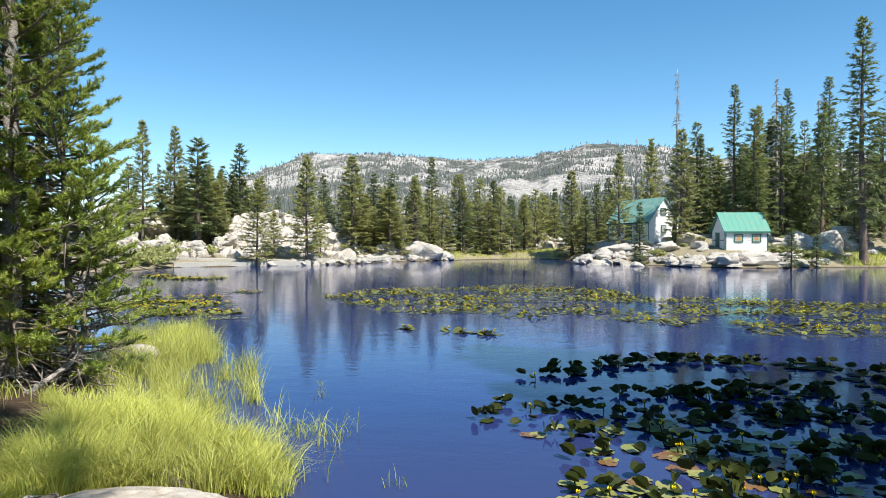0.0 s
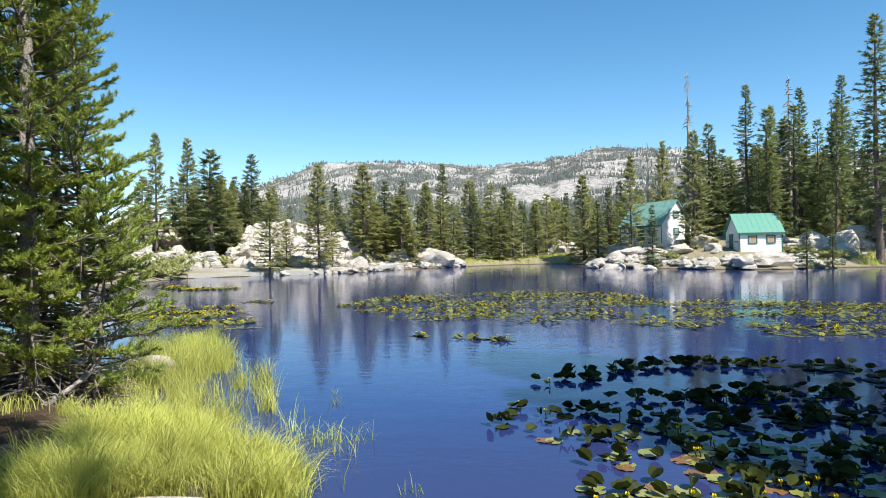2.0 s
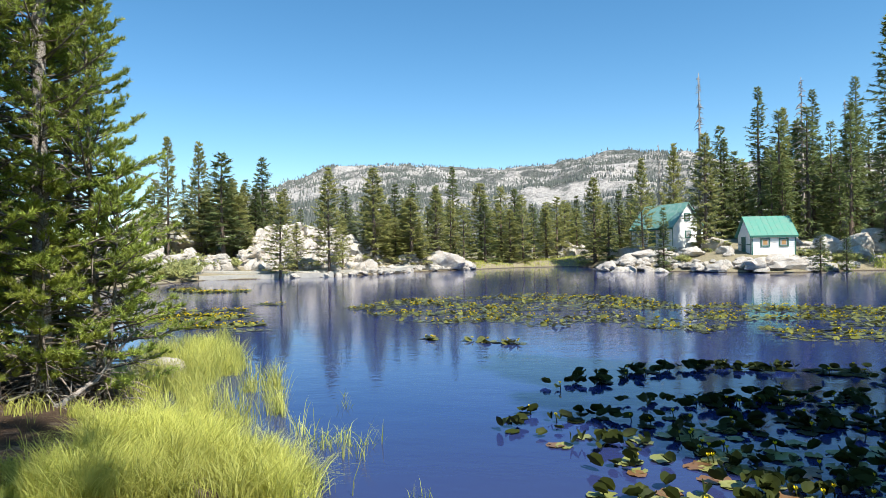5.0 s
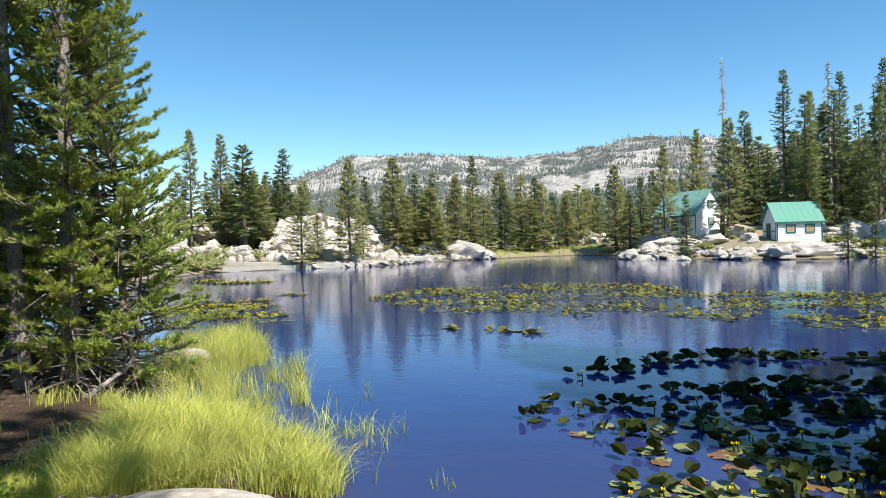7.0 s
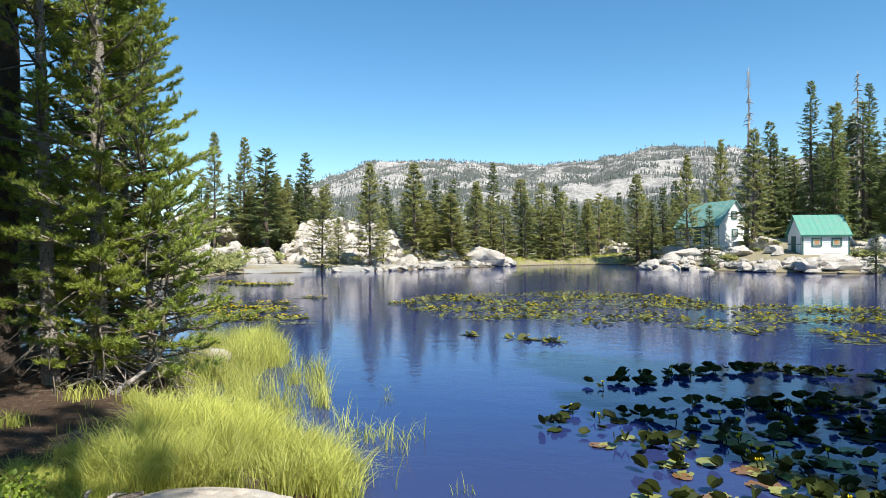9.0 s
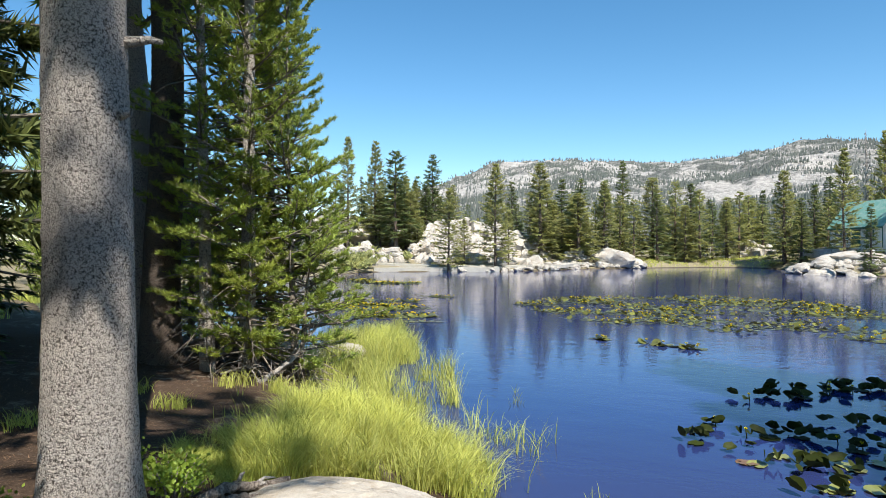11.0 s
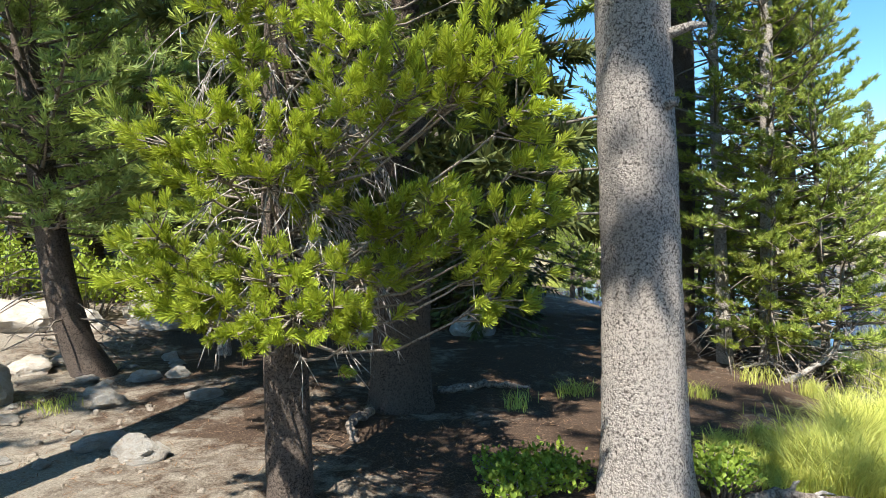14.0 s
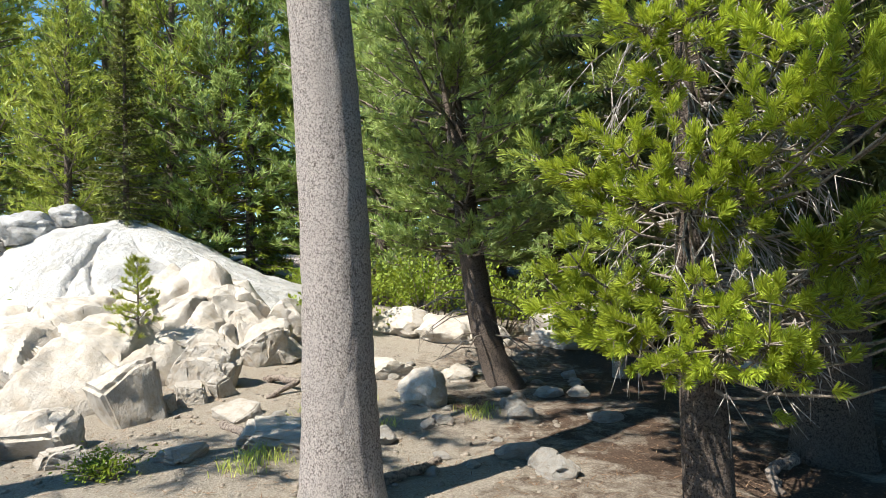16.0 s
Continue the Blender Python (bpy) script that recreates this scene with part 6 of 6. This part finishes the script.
def lily_field(label, poly, count, seed, thresh, scale, size=1.0):
    rng = random.Random(seed)
    pa, fw = Acc(), Acc()
    xs, ys = [p[0] for p in poly], [p[1] for p in poly]
    n = tries = 0
    while n < count and tries < count * 40:
        tries += 1
        x, y = rng.uniform(min(xs), max(xs)), rng.uniform(min(ys), max(ys))
        if not inside_poly(x, y, poly) or noise.noise(Vector((x * scale * 0.6, y * scale * 1.3, seed))) < thresh + 0.35 * rng.random():
            continue
        n += 1
        r, a, tilt = 0.095 * size * rng.uniform(0.7, 1.2), rng.random() * 6.28, (rng.random() < 0.36) * rng.uniform(0.1, 0.7)
        ta = rng.random() * 6.28
        k = len(pa.v)
        z0 = 0.012 + 0.07 * tilt
        pts = [(x, y, z0)]
        for i in range(9):
            b = a + 0.3 + (6.283 - 0.6) * i / 8
            px, py = r * math.cos(b), r * math.sin(b)
            pts.append((x + px, y + py, max(0.006, z0 + tilt * (px * math.cos(ta) + py * math.sin(ta)))))
        pa.v += pts
        pa.f += [(k, k + 1 + i, k + 2 + i) for i in range(8)]
        if rng.random() < 0.13:
            flower_acc(fw, x + 0.1, y, 0.07, 0.032)
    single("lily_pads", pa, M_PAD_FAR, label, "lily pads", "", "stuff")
    single("lily_flowers", fw, M_FLOWER, "yellow blooms over the floating leaves", "flowers", "", "stuff")


lily_field("wide bed of floating pond lily leaves", [(-4.0, 25.2), (-3.3, 27.9), (0.4, 31), (4.5, 31.8), (7.9, 28.8), (10, 24.8), (14.3, 23), (21, 22), (20, 14), (9.8, 14.8), (8.3, 15), (8.9, 18.6), (7.0, 16.4), (5.7, 17.9), (3.4, 18.2), (1.5, 18.6), (-0.2, 19.3), (-1.6, 20.4)], 6200, 7, -0.2, 0.6, 0.85)
lily_field("small floating patch of pond lily leaves", [(-0.2, 16.0), (0.5, 16.1), (1.05, 15.8), (1.05, 15.5), (0.2, 15.6)], 34, 8, -0.3, 1.5)
lily_field("small floating patch of pond lily leaves", [(1.15, 15.5), (1.8, 15.3), (2.4, 15.1), (2.3, 14.8), (1.2, 15.2)], 30, 18, -0.3, 1.5)
lily_field("floating pond lily leaves near the reeds", [(-10.6, 21), (-10.5, 26), (-8.4, 25.6), (-6.6, 22.5), (-4.7, 18.1), (-6.2, 17.6), (-8, 19)], 1150, 9, -0.15, 0.6)
lily_field("thin line of floating pond lily leaves", [(-9.2, 27.6), (-9, 28.2), (-7.1, 27.6), (-7.2, 27.0)], 60, 19, -0.3, 0.6)
lily_field("floating pond lily leaves near the far bank", [(-18.5, 40), (-17.5, 42), (-12, 38), (-12.5, 36), (-16, 37)], 700, 10, -0.2, 0.5)


M_PEBBLE = granite("pebble_stone", (0.34, 0.29, 0.235), (0.24, 0.19, 0.14), 0.4, 3.0)
M_LITTER = bark("litter_brown", (0.12, 0.06, 0.03), (0.35, 0.22, 0.13), 1.0, 0.1)


# ---------------------------------------------------------------- dead wood, roots and litter
def limb(name, label, pts, r0, r1, sides=10, seed=1, twigs=0, category="branch", material=None, twig_len=0.4):
    """A bare branch lying or leaning, with side twigs."""
    rng = random.Random(seed)
    ps = [Vector(p) for p in pts]
    fine = [along(ps, i / 15) + Vector((rng.gauss(0, r0 * 0.25), rng.gauss(0, r0 * 0.25), rng.gauss(0, r0 * 0.2))) for i in range(16)]
    a = Acc()
    a.tube(fine, [r0 + (r1 - r0) * i / 15 for i in range(16)], sides, 0.15, rng)
    ob = single(name, a, material or M_DEADWOOD, label, category)
    for k in range(twigs):
        p = along(fine, rng.uniform(0.2, 1))
        d = (fine[-1] - fine[0]).normalized() + Vector((rng.uniform(-1, 1), rng.uniform(-1, 1), rng.uniform(-0.5, 0.9)))
        q = p + d.normalized() * twig_len * rng.uniform(0.4, 1.0)
        tw = Acc()
        tw.tube([p, p.lerp(q, 0.5) + Vector((0, 0, 0.03)), q], [r1 * 0.9, r1 * 0.6, r1 * 0.25], 4)
        part("twig", tw, M_DEADWOOD, ob)
    return ob


M_DRIFT = bark("driftwood_grey", (0.07, 0.05, 0.04), (0.34, 0.28, 0.23), 0.5, 0.8)
zc = z_at(-4.3, 8.4)
limb("dead_branch", "bare forked dead branch leaning by the reeds", [(-4.5, 8.0, zc - 0.05), (-4.1, 8.6, 0.5), (-3.95, 9.2, 1.05)], 0.045, 0.012, 8, 3, 14)
limb("dead_branch", "bleached dead twigs at the foot of the young pines", [(-4.9, 7.9, 0.35), (-4.5, 8.0, 0.5), (-4.2, 8.0, 0.12)], 0.02, 0.006, 6, 4, 16)
limb("dead_branch", "bleached dead twigs at the foot of the young pines", [(-4.7, 8.7, 0.9), (-4.1, 9.0, 0.75), (-3.6, 9.3, 0.55)], 0.015, 0.005, 6, 5, 16)
limb("fallen_log", "grey fallen log behind the young pines", [(-7.6, 9.6, 0.42), (-6.6, 10.4, 0.4), (-5.6, 11.0, 0.3)], 0.12, 0.09, 12, 6, 3, "log")
limb("driftwood", "weathered twisted root beside the pale boulder", [(-2.05, 3.8, 0.36), (-1.9, 4.0, 0.43), (-1.8, 4.2, 0.36), (-1.62, 4.35, 0.4)], 0.045, 0.025, 12, 7, 3, "driftwood", M_DRIFT, 0.2)
limb("driftwood", "weathered twisted root beside the pale boulder", [(-1.95, 3.9, 0.34), (-1.75, 3.95, 0.37), (-1.62, 4.15, 0.3)], 0.035, 0.02, 10, 8, 0, "driftwood", M_DRIFT)
for i, pts in enumerate((((-8.3, -3.2, 0.0), (-8.0, -2.9, 0.1), (-7.6, -2.6, 0.12), (-7.3, -2.9, 0.0)), ((-7.4, -2.4, 0.0), (-7.0, -2.2, 0.05), (-6.6, -2.2, 0.0)), ((-6.2, -3.0, 0.0), (-5.8, -2.6, 0.05), (-5.3, -2.5, 0.0)),
                         ((-4.5, -1.2, 0.02), (-4.9, -0.8, 0.05), (-5.3, -0.7, 0.0)), ((-5.2, 2.4, 0.04), (-4.8, 2.0, 0.06), (-4.4, 1.9, 0.0)), ((-5.6, 3.4, 0.03), (-5.5, 4.0, 0.05), (-5.2, 4.4, 0.0)))):
    limb("tree_root", "exposed grey tree root in the path", [(x, y, z_at(x, y) + z) for x, y, z in pts], 0.05, 0.03, 10, 20 + i, 0, "root", M_DRIFT)

rng = random.Random(64)
bits, pebbles = Acc(), Acc()
for k in range(9000):
    x, y = rng.uniform(-11, -2.4), rng.uniform(-4.5, 8)
    if inside_poly(x, y, BANK):
        continue
    z = z_at(x, y) + 0.006
    a, L = rng.random() * 6.28, rng.uniform(0.03, 0.14)
    dx, dy = math.cos(a) * L, math.sin(a) * L
    w_ = rng.uniform(0.002, 0.006)
    k0 = len(bits.v)
    bits.v += [(x - dy / L * w_, y + dx / L * w_, z), (x + dy / L * w_, y - dx / L * w_, z), (x + dx, y + dy, z + rng.uniform(0, 0.02))]
    bits.f.append((k0, k0 + 1, k0 + 2))
for k in range(600):
    x, y = rng.uniform(-11, -3.6), rng.uniform(-4.5, 0.6)
    z, s = z_at(x, y) + 0.004, rng.uniform(0.008, 0.034)
    hs = s * rng.uniform(0.3, 0.7)
    ring = [(rng.uniform(0.75, 1.3), q + rng.uniform(-0.2, 0.2)) for q in (0.0, 1.05, 2.1, 3.14, 4.19, 5.24)]
    low = [(x + s * f * math.cos(q), y + s * f * math.sin(q), z - 0.01) for f, q in ring]
    mid = [(x + s * f * 1.05 * math.cos(q), y + s * f * 1.05 * math.sin(q), z + hs * 0.5) for f, q in ring]
    top = [(x + s * f * 0.55 * math.cos(q), y + s * f * 0.55 * math.sin(q), z + hs) for f, q in ring]
    pebbles.add(low + mid + top, [(i, (i + 1) % 6, 6 + (i + 1) % 6, 6 + i) for i in range(6)] + [(6 + i, 6 + (i + 1) % 6, 12 + (i + 1) % 6, 12 + i) for i in range(6)] + [tuple(range(12, 18))])
single("needle_litter", bits, M_LITTER, "fallen brown needles and bits of twig", "litter", "", "stuff", smooth=False)
single("pebbles", pebbles, M_PEBBLE, "small loose pale stones on the soil", "pebbles", "", "stuff")

# sapling on the foot of the dome
t = conifer("pine_sapling", 91, 1.5, 0.03, 0.12, 0.5, "pine", 10, 4, 5, (0.085, 16, 0.005), (M_TWIG, M_TWIG, M_FIR_LIGHT), "small bright green pine sapling growing on the granite", sides=8)
t.location = (-8.6, -5.15, 1.0)


# ---------------------------------------------------------------- white trailer beyond the inlet
def trailer():
    root = tagged(new("travel_trailer"), "small white travel trailer parked beyond the inlet", "trailer")
    root.matrix_world = pose(-30.5, 38.2, max(z_at(-30.5, 38.2), 0.4), 0, 0, 35)
    bm = bmesh.new()
    bmesh.ops.create_cube(bm, size=1.0)
    bmesh.ops.scale(bm, vec=(3.4, 1.8, 1.55), verts=bm.verts)
    bmesh.ops.translate(bm, vec=(0, 0, 1.2), verts=bm.verts)
    bmesh.ops.bevel(bm, geom=list(bm.edges), offset=0.16, segments=3, affect="EDGES")
    me = bpy.data.meshes.new("body")
    bm.to_mesh(me)
    bm.free()
    me.materials.append(M_WHITE)
    body = new("body", me)
    body.parent = root
    w = Acc()
    w.box(-0.5, 0.4, -0.93, -0.905, 1.3, 1.7)
    part("window", w, M_DARK, root, smooth=False)
    for y in (-0.8, 0.8):
        t = Acc()
        t.tube([(0.1, y - 0.1, 0.3), (0.1, y + 0.1, 0.3)], [0.3, 0.3], 20)
        part("wheel", t, M_DARK, root)


trailer()
